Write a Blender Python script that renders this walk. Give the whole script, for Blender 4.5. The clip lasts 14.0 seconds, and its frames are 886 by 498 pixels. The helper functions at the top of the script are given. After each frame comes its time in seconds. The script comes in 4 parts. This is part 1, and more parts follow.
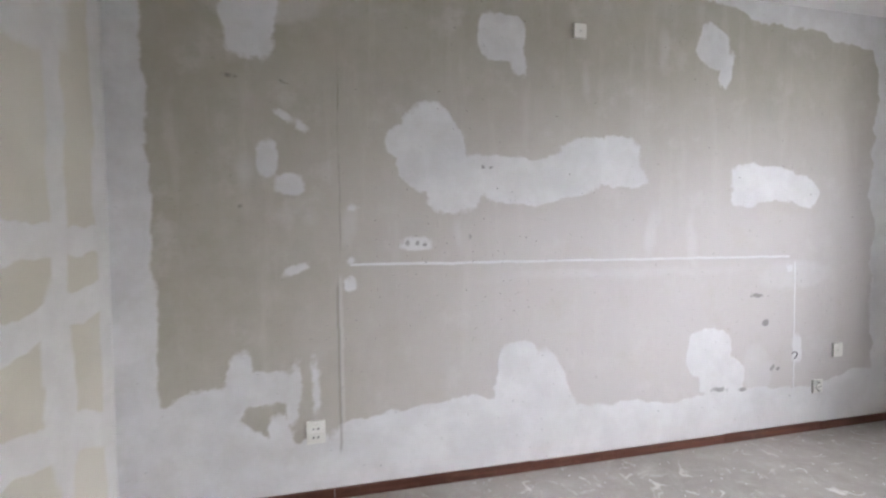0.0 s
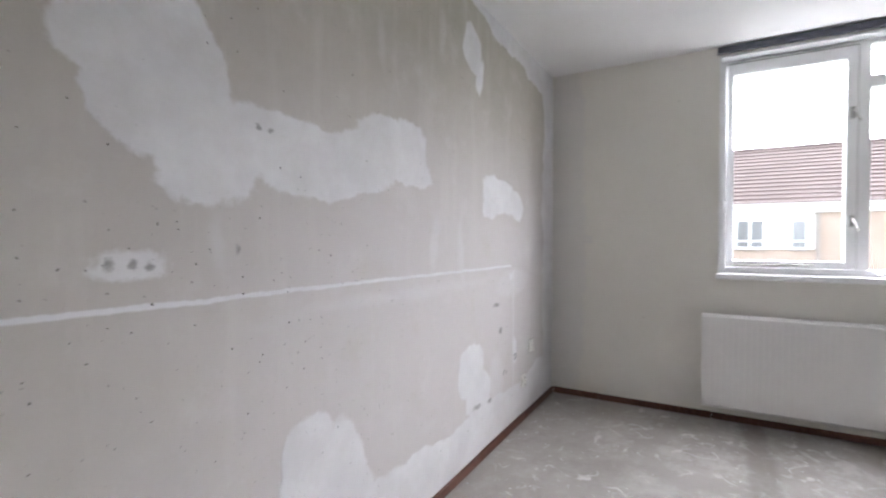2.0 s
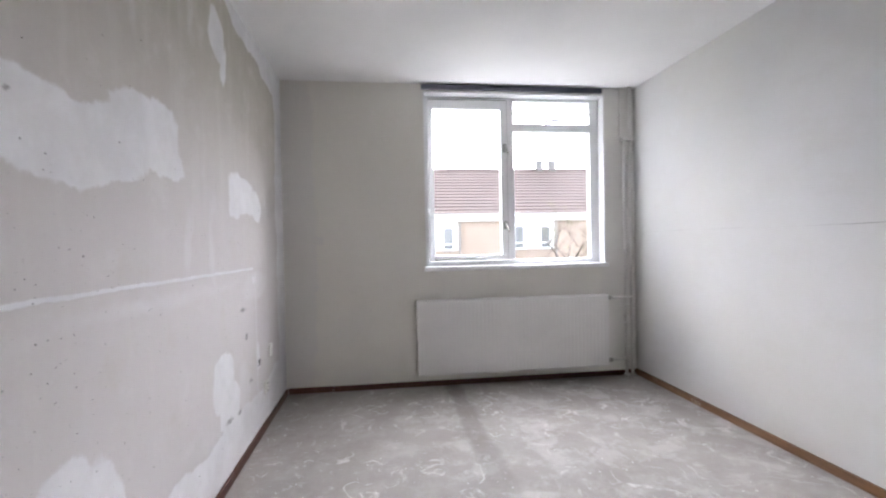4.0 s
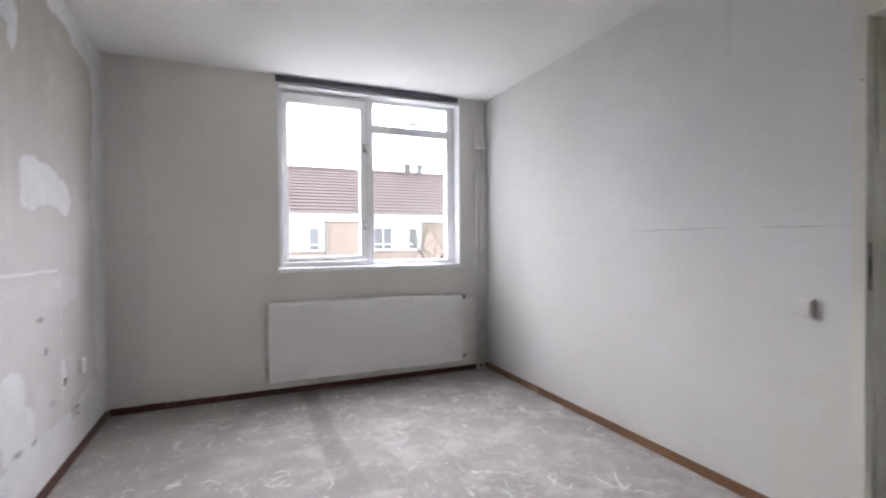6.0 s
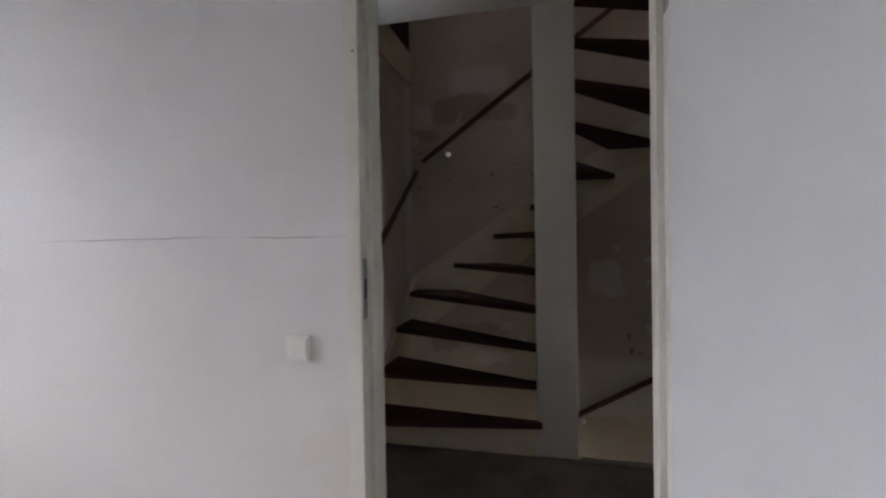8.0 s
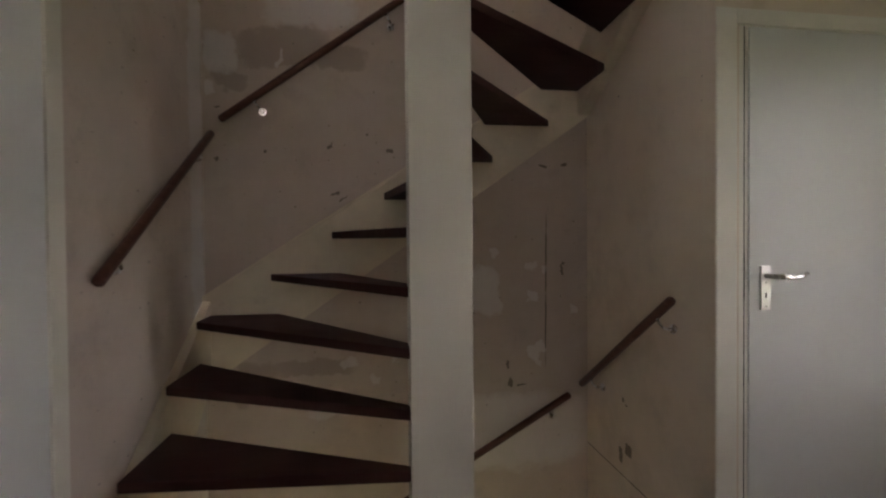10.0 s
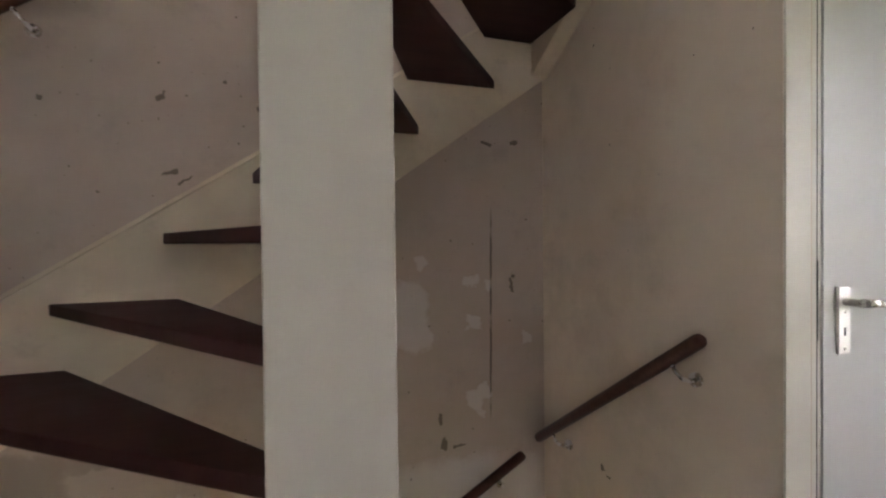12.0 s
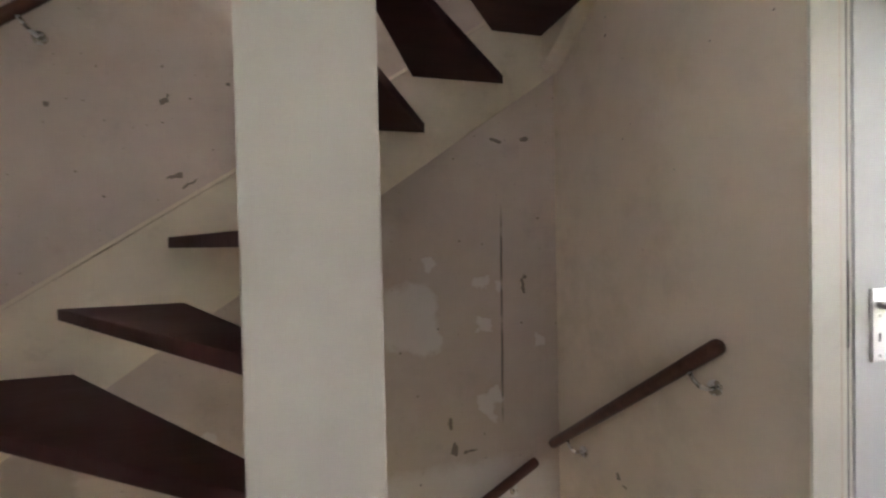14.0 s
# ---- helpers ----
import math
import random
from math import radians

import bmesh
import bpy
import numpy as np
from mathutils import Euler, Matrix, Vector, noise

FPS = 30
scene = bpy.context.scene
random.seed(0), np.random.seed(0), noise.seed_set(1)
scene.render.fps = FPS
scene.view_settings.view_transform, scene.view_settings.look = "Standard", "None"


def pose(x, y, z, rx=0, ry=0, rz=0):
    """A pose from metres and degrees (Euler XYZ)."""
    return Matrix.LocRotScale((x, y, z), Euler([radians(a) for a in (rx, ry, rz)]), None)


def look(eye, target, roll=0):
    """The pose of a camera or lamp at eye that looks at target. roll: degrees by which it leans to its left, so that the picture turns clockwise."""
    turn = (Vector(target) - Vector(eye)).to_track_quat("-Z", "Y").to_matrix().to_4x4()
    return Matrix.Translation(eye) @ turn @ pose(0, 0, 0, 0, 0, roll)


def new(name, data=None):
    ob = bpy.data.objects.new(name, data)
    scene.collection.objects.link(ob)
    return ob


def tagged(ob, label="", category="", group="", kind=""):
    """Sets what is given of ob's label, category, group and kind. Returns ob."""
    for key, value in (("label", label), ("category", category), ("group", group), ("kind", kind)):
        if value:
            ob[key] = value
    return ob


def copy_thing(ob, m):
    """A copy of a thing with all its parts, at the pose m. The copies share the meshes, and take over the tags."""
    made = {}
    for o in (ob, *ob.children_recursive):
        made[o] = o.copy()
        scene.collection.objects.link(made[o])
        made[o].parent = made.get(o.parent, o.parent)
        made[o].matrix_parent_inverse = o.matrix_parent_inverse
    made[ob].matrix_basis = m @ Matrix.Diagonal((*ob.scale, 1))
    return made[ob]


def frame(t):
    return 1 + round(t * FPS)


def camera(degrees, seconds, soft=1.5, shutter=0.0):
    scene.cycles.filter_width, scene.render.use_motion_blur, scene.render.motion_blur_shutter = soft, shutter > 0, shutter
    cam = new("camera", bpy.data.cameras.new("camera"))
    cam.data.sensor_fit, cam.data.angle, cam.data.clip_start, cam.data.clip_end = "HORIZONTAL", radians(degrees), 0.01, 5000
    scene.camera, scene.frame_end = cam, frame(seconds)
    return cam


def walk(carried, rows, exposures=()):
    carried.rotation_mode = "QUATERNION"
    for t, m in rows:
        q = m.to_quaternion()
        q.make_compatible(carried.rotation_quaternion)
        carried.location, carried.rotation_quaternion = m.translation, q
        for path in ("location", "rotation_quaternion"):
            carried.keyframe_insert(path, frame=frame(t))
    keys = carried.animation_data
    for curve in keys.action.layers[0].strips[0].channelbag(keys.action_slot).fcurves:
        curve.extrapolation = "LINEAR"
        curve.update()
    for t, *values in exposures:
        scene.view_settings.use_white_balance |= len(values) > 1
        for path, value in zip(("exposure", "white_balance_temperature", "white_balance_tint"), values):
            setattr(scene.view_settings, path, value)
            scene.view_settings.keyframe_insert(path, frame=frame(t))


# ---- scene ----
cam = camera(87.44, 14.0, soft=2.2, shutter=0.4)
# t, x, y, z, yaw, pitch, roll
ROWS = [
    (0.0, -0.086, -0.092, 1.238, -13.67, -2.04, 0.69),
    (0.5, -0.090, 0.262, 1.247, -20.62, -1.77, 0.53),
    (1.0, -0.200, 0.554, 1.246, -31.88, -1.71, 0.19),
    (1.5, -0.251, 0.736, 1.228, -46.33, -1.44, 0.20),
    (2.0, -0.224, 0.995, 1.244, -60.07, -1.25, 0.09),
    (2.5, -0.263, 1.222, 1.247, -72.07, -1.35, -0.35),
    (3.0, -0.330, 1.327, 1.230, -83.45, -0.99, 0.22),
    (5.5, -0.437, 1.255, 1.200, -108.16, -0.88, 0.66),
    (6.0, -0.437, 1.220, 1.203, -113.51, -0.84, 0.43),
    (6.5, -0.393, 1.073, 1.209, -122.72, -1.01, 0.55),
    (7.0, -0.276, 0.816, 1.209, -135.89, -1.18, 0.78),
    (7.5, -0.186, 0.570, 1.244, -155.16, -0.92, 0.60),
    (8.0, -0.032, 0.344, 1.234, -166.50, -0.79, 0.93),
    (8.2, 0.004, 0.273, 1.239, -170.12, -0.78, 0.81),
    (10.3, 0.189, -0.863, 1.233, -189.75, -0.91, 0.67),
    (10.5, 0.157, -0.958, 1.230, -190.79, -1.13, 0.80),
    (11.0, 0.041, -1.208, 1.240, -191.31, -1.16, 0.90),
    (11.5, 0.003, -1.384, 1.243, -192.34, -1.06, 0.69),
    (12.0, 0.035, -1.520, 1.254, -198.63, -0.82, 0.60),
    (12.5, 0.088, -1.569, 1.253, -201.44, -0.72, 0.80),
    (13.0, 0.046, -1.564, 1.253, -201.69, -0.71, 0.91),
    (13.5, -0.037, -1.565, 1.251, -201.14, -0.72, 0.97),
    (14.0, -0.037, -1.548, 1.262, -195.83, -0.98, 1.20),
]
EXPOSURES = [(0.0, 5.2, 6020, 16), (1.5, 5.0, 6020, 16), (3.0, 4.92, 6020, 17), (6.5, 4.70, 6020, 19), (8.2, 4.56, 6080, 21), (10.3, 6.0, 6800, 22), (11.0, 6.28, 6750, 22), (12.5, 6.70, 6350, 22), (14.0, 6.88, 6350, 21)]
walk(cam, [(t, pose(x, y, z, 90 + pitch, roll, yaw)) for t, x, y, z, yaw, pitch, roll in ROWS], EXPOSURES)

# ---- world and sun: a bright overcast sky ----
world = bpy.data.worlds.new("overcast")
scene.world = world
world.use_nodes = True
sky = world.node_tree.nodes.new("ShaderNodeTexSky")
sky.sky_type = "NISHITA"
sky.sun_disc = False
sky.sun_elevation, sky.sun_rotation = radians(22.0), radians(121.0)
sky.air_density, sky.dust_density, sky.ozone_density = 1.0, 0.2, 0.6
background = world.node_tree.nodes["Background"]
background.inputs["Strength"].default_value = 0.05
grey = world.node_tree.nodes.new("ShaderNodeHueSaturation")
grey.inputs["Saturation"].default_value = 0.10
world.node_tree.links.new(sky.outputs[0], grey.inputs["Color"])
world.node_tree.links.new(grey.outputs[0], background.inputs["Color"])
sun = new("sun", bpy.data.lights.new("sun", "SUN"))
sun.data.energy, sun.data.angle, sun.data.color = 1.5, radians(112), (1.0, 0.985, 0.97)
sun.matrix_world = look((21.8, -13.1, 10.28), (0, 0, 0))

# ---- plan, in metres ----
X_W, X_E, Y_S, Y_N, Z_C = -0.98, 3.468, -0.93, 2.10, 2.540
HALL_N, HALL_E, HALL_W = -1.05, 1.125, -2.35
WELL_W, WELL_S, EDGE = -1.08, -3.39, -2.35
STOREY, RISE, Z_H = 2.79, 2.79 / 13, 2.572


# ---- materials ----
class Nodes:
    """A short way to write a node material."""

    def __init__(self, name):
        self.mat = bpy.data.materials.new(name)
        self.mat.use_nodes = True
        self.t = self.mat.node_tree
        self.b = self.t.nodes["Principled BSDF"]
        self.pos = self.add("ShaderNodeNewGeometry").outputs["Position"]

    def add(self, kind, operation="", interpolation_type="", data_type="", vector_type="", feature="", use_clamp=False):
        n = self.t.nodes.new(kind)
        if operation:
            n.operation = operation
        if use_clamp:
            n.use_clamp = True
        if interpolation_type:
            n.interpolation_type = interpolation_type
        if data_type:
            n.data_type = data_type
        if vector_type:
            n.vector_type = vector_type
        if feature:
            n.feature = feature
        return n

    def put(self, socket, v):
        if isinstance(v, bpy.types.NodeSocket):
            self.t.links.new(v, socket)
        elif isinstance(v, (tuple, list)) and len(v) == 3 and socket.type == "RGBA":
            socket.default_value = (*v, 1)
        else:
            socket.default_value = v

    def math(self, op, a, b=0.0, c=0.0, clamp=False):
        n = self.add("ShaderNodeMath", operation=op, use_clamp=clamp)
        for s, v in zip(n.inputs, (a, b, c)):
            self.put(s, v)
        return n.outputs[0]

    def vmath(self, op, a, b=(0, 0, 0)):
        n = self.add("ShaderNodeVectorMath", operation=op)
        self.put(n.inputs[0], a)
        if op == "SCALE":
            self.put(n.inputs["Scale"], b)
        else:
            self.put(n.inputs[1], b)
        return n.outputs["Value"] if op in ("DOT_PRODUCT", "LENGTH") else n.outputs["Vector"]

    def noise(self, scale, detail=3.0, rough=0.55, vec=None, color=False):
        n = self.add("ShaderNodeTexNoise")
        n.inputs["Scale"].default_value, n.inputs["Detail"].default_value, n.inputs["Roughness"].default_value = scale, detail, rough
        self.put(n.inputs["Vector"], vec or self.pos)
        return n.outputs["Color" if color else "Fac"]

    def stretch(self, sx, sy, sz):
        return self.vmath("MULTIPLY", self.pos, (sx, sy, sz))

    def span(self, v, a, b, lo=0.0, hi=1.0):
        n = self.add("ShaderNodeMapRange", interpolation_type="SMOOTHSTEP")
        for s, x in zip(n.inputs, (v, a, b, lo, hi)):
            self.put(s, x)
        return n.outputs[0]

    def mix(self, f, a, b):
        n = self.add("ShaderNodeMix", data_type="RGBA")
        self.put(n.inputs[0], f), self.put(n.inputs[6], a), self.put(n.inputs[7], b)
        return n.outputs[2]

    def axis(self, i, vec=None):
        n = self.add("ShaderNodeSeparateXYZ")
        self.put(n.inputs[0], vec or self.pos)
        return n.outputs[i]

    def wobble(self, amounts):
        """The position, pushed about by noise: (scale, metres) rows."""
        p = self.pos
        for scale, m in amounts:
            c = self.vmath("SUBTRACT", self.noise(scale, 2.0, 0.6, color=True), (0.5, 0.5, 0.5))
            p = self.vmath("ADD", p, self.vmath("SCALE", c, m * 2))
        return p

    def shapes(self, rows, upright, amounts, soft=0.25):
        """A mask of rounded patches (u, z, half width, half height, lean) on a wall along x or y."""
        p, out = self.wobble(amounts), None
        for u, z, w, h, lean in rows:
            m = self.add("ShaderNodeMapping", vector_type="TEXTURE")
            self.put(m.inputs["Vector"], p)
            if upright == "x":
                m.inputs["Location"].default_value, m.inputs["Scale"].default_value = (u, 0, z), (w, 1, h)
                m.inputs["Rotation"].default_value, sel = (0, radians(-lean), 0), (1, 0, 1)
            else:
                m.inputs["Location"].default_value, m.inputs["Scale"].default_value = (0, u, z), (1, w, h)
                m.inputs["Rotation"].default_value, sel = (radians(lean), 0, 0), (0, 1, 1)
            q = self.vmath("MULTIPLY", m.outputs[0], m.outputs[0])
            q = self.vmath("MULTIPLY", q, q)
            d = self.vmath("DOT_PRODUCT", q, sel)
            out = d if out is None else self.math("MINIMUM", out, d)
        return self.span(out, 1 + soft, 1 - soft)

    def dots(self, scale, size, share, vec=None):
        v = self.add("ShaderNodeTexVoronoi", feature="F1")
        v.voronoi_dimensions = "2D"
        v.inputs["Scale"].default_value = scale
        if vec is None:
            p = self.wobble([(60, 0.006)])
            flat = self.add("ShaderNodeCombineXYZ")
            self.put(flat.inputs[0], self.math("ADD", self.axis(0, p), self.axis(1, p)))
            self.put(flat.inputs[1], self.axis(2, p))
            vec = flat.outputs[0]
        self.put(v.inputs["Vector"], vec)
        pick = self.math("GREATER_THAN", self.axis(0, v.outputs["Color"]), 1 - share)
        wide = self.math("MULTIPLY", self.axis(1, v.outputs["Color"]), size)
        return self.math("MULTIPLY", pick, self.span(self.math("SUBTRACT", v.outputs["Distance"], wide), size * 0.3, -size * 0.2))

    def bump(self, h, strength=0.3, distance=0.002):
        n = self.add("ShaderNodeBump")
        n.inputs["Strength"].default_value, n.inputs["Distance"].default_value = strength, distance
        self.put(n.inputs["Height"], h)
        self.put(self.b.inputs["Normal"], n.outputs[0])

    def done(self, color, rough=0.6, metal=0.0, spec=0.5):
        self.put(self.b.inputs["Base Color"], color)
        self.put(self.b.inputs["Roughness"], rough)
        self.b.inputs["Metallic"].default_value = metal
        self.b.inputs["Specular IOR Level"].default_value = spec
        return self.mat


def band(n, v, a, b, soft):
    """1 where v lies between a and b."""
    return n.math("MULTIPLY", n.span(v, a - soft, a + soft), n.span(v, b + soft, b - soft))


def painted(name, color, rough=0.55, spread=0.06, scale=3.0, grain=260.0, bump=0.15, dirt=0.0, dirt_color=(0.2, 0.17, 0.13)):
    n = Nodes(name)
    big = n.noise(scale, 4)
    c = n.mix(n.span(big, 0.3, 0.7), tuple(v * (1 - spread) for v in color), tuple(min(1, v * (1 + spread)) for v in color))
    if dirt:
        c = n.mix(n.math("MULTIPLY", n.span(n.noise(scale * 2.3, 6, 0.65), 0.55, 0.8), dirt), c, dirt_color)
    n.bump(n.math("ADD", n.noise(grain, 2), n.math("MULTIPLY", big, 2)), bump, 0.001)
    return n.done(c, n.span(n.noise(scale * 5, 3), 0.3, 0.7, rough - 0.06, rough + 0.08), 0, 0.4)


def lattice(u, v, cell, seed):
    """Smooth noise from -1 to 1 over the plane."""
    rng = np.random.RandomState(seed)
    grid = rng.uniform(-1, 1, (64, 64))
    a, c = u / cell + 17, v / cell + 23
    i, j = np.floor(a).astype(int), np.floor(c).astype(int)
    f, g = a - i, c - j
    f, g = f * f * (3 - 2 * f), g * g * (3 - 2 * g)
    at = lambda p, q: grid[p % 64, q % 64]
    return (at(i, j) * (1 - f) + at(i + 1, j) * f) * (1 - g) + (at(i, j + 1) * (1 - f) + at(i + 1, j + 1) * f) * g


def blots(u, v, rows, power=3.0):
    """The distance from the nearest of some rounded patches (u, v, half width, half height, lean); below 0 inside."""
    out = np.full(u.shape, 9.0)
    for cu, cv, w, h, lean in rows:
        c, s = math.cos(radians(lean)), math.sin(radians(lean))
        p, q = ((u - cu) * c + (v - cv) * s) / w, ((v - cv) * c - (u - cu) * s) / h
        out = np.minimum(out, ((np.abs(p) ** power + np.abs(q) ** power) ** (1 / power) - 1) * min(w, h))
    return out


BIG_PATCHES = [
    (-0.40, 2.30, 0.125, 0.28, 0), (0.75, 2.21, 0.125, 0.11, -10), (0.835, 2.12, 0.045, 0.09, 12), (2.03, 2.25, 0.11, 0.11, -30), (2.12, 2.13, 0.05, 0.10, -10),
    (0.44, 1.61, 0.150, 0.25, 19), (0.28, 1.655, 0.11, 0.085, -15), (0.37, 1.55, 0.13, 0.12, -40), (0.51, 1.385, 0.095, 0.05, 0), (0.58, 1.47, 0.075, 0.13, 8),
    (0.98, 1.51, 0.34, 0.120, 5), (1.30, 1.595, 0.25, 0.125, 3), (1.50, 1.53, 0.09, 0.04, 8), (0.76, 1.525, 0.20, 0.115, 3),
    (2.37, 1.51, 0.24, 0.11, -4), (2.66, 1.45, 0.11, 0.085, -30), (2.24, 1.43, 0.10, 0.07, 10),
    (0.83, 0.53, 0.12, 0.13, 0), (0.88, 0.40, 0.19, 0.15, 0), (1.03, 0.40, 0.10, 0.21, 28),
    (2.02, 0.52, 0.15, 0.15, -5), (2.10, 0.38, 0.15, 0.12, 0), (2.65, 0.50, 0.04, 0.095, 0),
    (-0.49, 0.57, 0.055, 0.14, -10), (-0.375, 0.54, 0.13, 0.075, 0), (-0.255, 0.50, 0.035, 0.13, 0), (-0.64, 0.44, 0.16, 0.10, 8), (-0.155, 0.52, 0.018, 0.13, 6), (-0.30, 0.33, 0.05, 0.10, 20)]
SMALL_PATCHES = [
    (-0.278, 1.770, 0.042, 0.018, -32), (-0.205, 1.725, 0.028, 0.020, -30), (-0.355, 1.580, 0.048, 0.080, 0), (-0.262, 1.464, 0.062, 0.048, 0),
    (0.318, 1.186, 0.078, 0.034, 0), (-0.238, 1.076, 0.058, 0.019, 20), (0.0, 1.005, 0.030, 0.035, 0), (0.01, 1.115, 0.018, 0.015, 0), (0.02, 1.36, 0.020, 0.014, 0), (2.57, 1.00, 0.025, 0.025, 0)]
THIN_PATCHES = [(-0.44, 1.53, 0.035, 0.10, 0), (2.62, 0.95, 0.30, 0.10, 0), (1.70, 2.20, 0.04, 0.14, 0), (1.62, 1.22, 0.05, 0.16, -8), (2.35, 0.42, 0.12, 0.16, 0), (0.0, 1.3, 0.04, 0.12, 0),
                (-0.36, 2.30, 0.28, 0.14, 0), (1.45, 1.01, 0.9, 0.03, 0), (1.9, 1.15, 0.04, 0.20, 5), (1.2, 2.0, 0.03, 0.12, 10), (0.55, 1.25, 0.03, 0.10, 0)]
GAPS = [(-0.405, 0.385, 0.050, 0.045, 0), (-0.08, 0.42, 0.04, 0.15, 0), (-0.205, 0.45, 0.022, 0.12, 0), (-0.37, 0.65, 0.05, 0.03, 0)]
MARKS = [(2.337, 0.845, 0.040, 0.013, 0), (2.40, 0.685, 0.024, 0.018, 0), (2.447, 0.405, 0.012, 0.014, 0), (2.50, 0.40, 0.012, 0.012, 0), (2.07, 0.31, 0.05, 0.012, 0), (-0.50, 1.93, 0.025, 0.008, -5), (-0.28, 1.92, 0.018, 0.007, -5),
         (0.275, 1.19, 0.012, 0.014, 0), (0.322, 1.185, 0.010, 0.013, 0), (0.358, 1.185, 0.011, 0.010, 20), (-0.47, 1.37, 0.011, 0.006, 0), (0.66, 1.56, 0.012, 0.010, 0),
         (0.585, 1.215, 0.007, 0.016, -20), (0.70, 1.565, 0.009, 0.008, 0), (2.24, 0.30, 0.028, 0.010, 0), (2.46, 0.42, 0.010, 0.010, 0)]


def north_wall(x0, x1, z0, z1, y, step=0.011):
    """The wall, its face a fine sheet that carries how far each place lies from the filler."""
    nu, nv = int((x1 - x0) / step), int((z1 - z0) / step)
    u, v = np.meshgrid(np.linspace(x0, x1, nu), np.linspace(z0, z1, nv), indexing="ij")
    far = lattice(u, v, 0.30, 1), lattice(u, v, 0.30, 2)
    mid = lattice(u, v, 0.085, 3), lattice(u, v, 0.085, 4)
    near = lattice(u, v, 0.03, 5), lattice(u, v, 0.03, 6)
    bu, bv = (u + 0.024 * far[k] * w + 0.012 * mid[k] + 0.007 * near[k] for k, (u, w) in enumerate(((u, 1), (v, 1))))
    su, sv = u + 0.006 * mid[0] + 0.004 * near[0], v + 0.006 * mid[1] + 0.004 * near[1]
    wave = 0.05 * far[0] + 0.03 * mid[0] + 0.012 * near[0]
    low = v - np.interp(u, (-0.9, -0.65, -0.3, 0.0, 0.4, 1.2, 1.8, 2.6, 3.2), (0.48, 0.49, 0.30, 0.37, 0.41, 0.33, 0.31, 0.29, 0.36)) + wave * 0.6
    side = np.minimum(u + 0.82 + wave * 0.5, 3.22 - u + wave * 0.7)
    top = np.maximum(np.interp(u, (1.5, 2.2, 3.2), (2.62, 2.46, 2.34)) - v + wave * 0.6, 1.5 - u)
    fill = np.minimum(np.minimum(blots(bu, bv, BIG_PATCHES), blots(su, sv, SMALL_PATCHES)), np.minimum(np.minimum(low, side), top))
    fill = np.maximum(fill, -blots(bu, bv, GAPS) - 0.01)
    fields = {"fill": fill, "thin": blots(bu, bv, THIN_PATCHES, 2.0), "marks": blots(su, sv, MARKS, 2.0)}
    verts = np.stack([u.ravel(), np.full(u.size, y), v.ravel()], 1)
    k = np.arange(nu * nv).reshape(nu, nv)
    faces = np.stack([k[:-1, :-1], k[1:, :-1], k[1:, 1:], k[:-1, 1:]], -1).reshape(-1, 4)
    n = len(verts)
    rim = [(a, b, c) for a in (x0, x1) for b in (y, y + 0.12) for c in (z0, z1)]
    sides = [(0, 1, 3, 2), (4, 6, 7, 5), (2, 3, 7, 6), (0, 2, 6, 4), (1, 5, 7, 3)]
    me = bpy.data.meshes.new("wall_north")
    me.from_pydata([*map(tuple, verts), *rim], [], [*map(tuple, faces.tolist()), *[tuple(n + i for i in f) for f in sides]])
    for name, f in fields.items():
        me.attributes.new(name, "FLOAT", "POINT").data.foreach_set("value", np.concatenate([f.ravel(), np.full(8, 1.0)]).astype(np.float32))
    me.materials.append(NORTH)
    return tagged(new("wall_north", me), "bare tan plaster wall with white filler patches and specks", "wall", "", "structure")


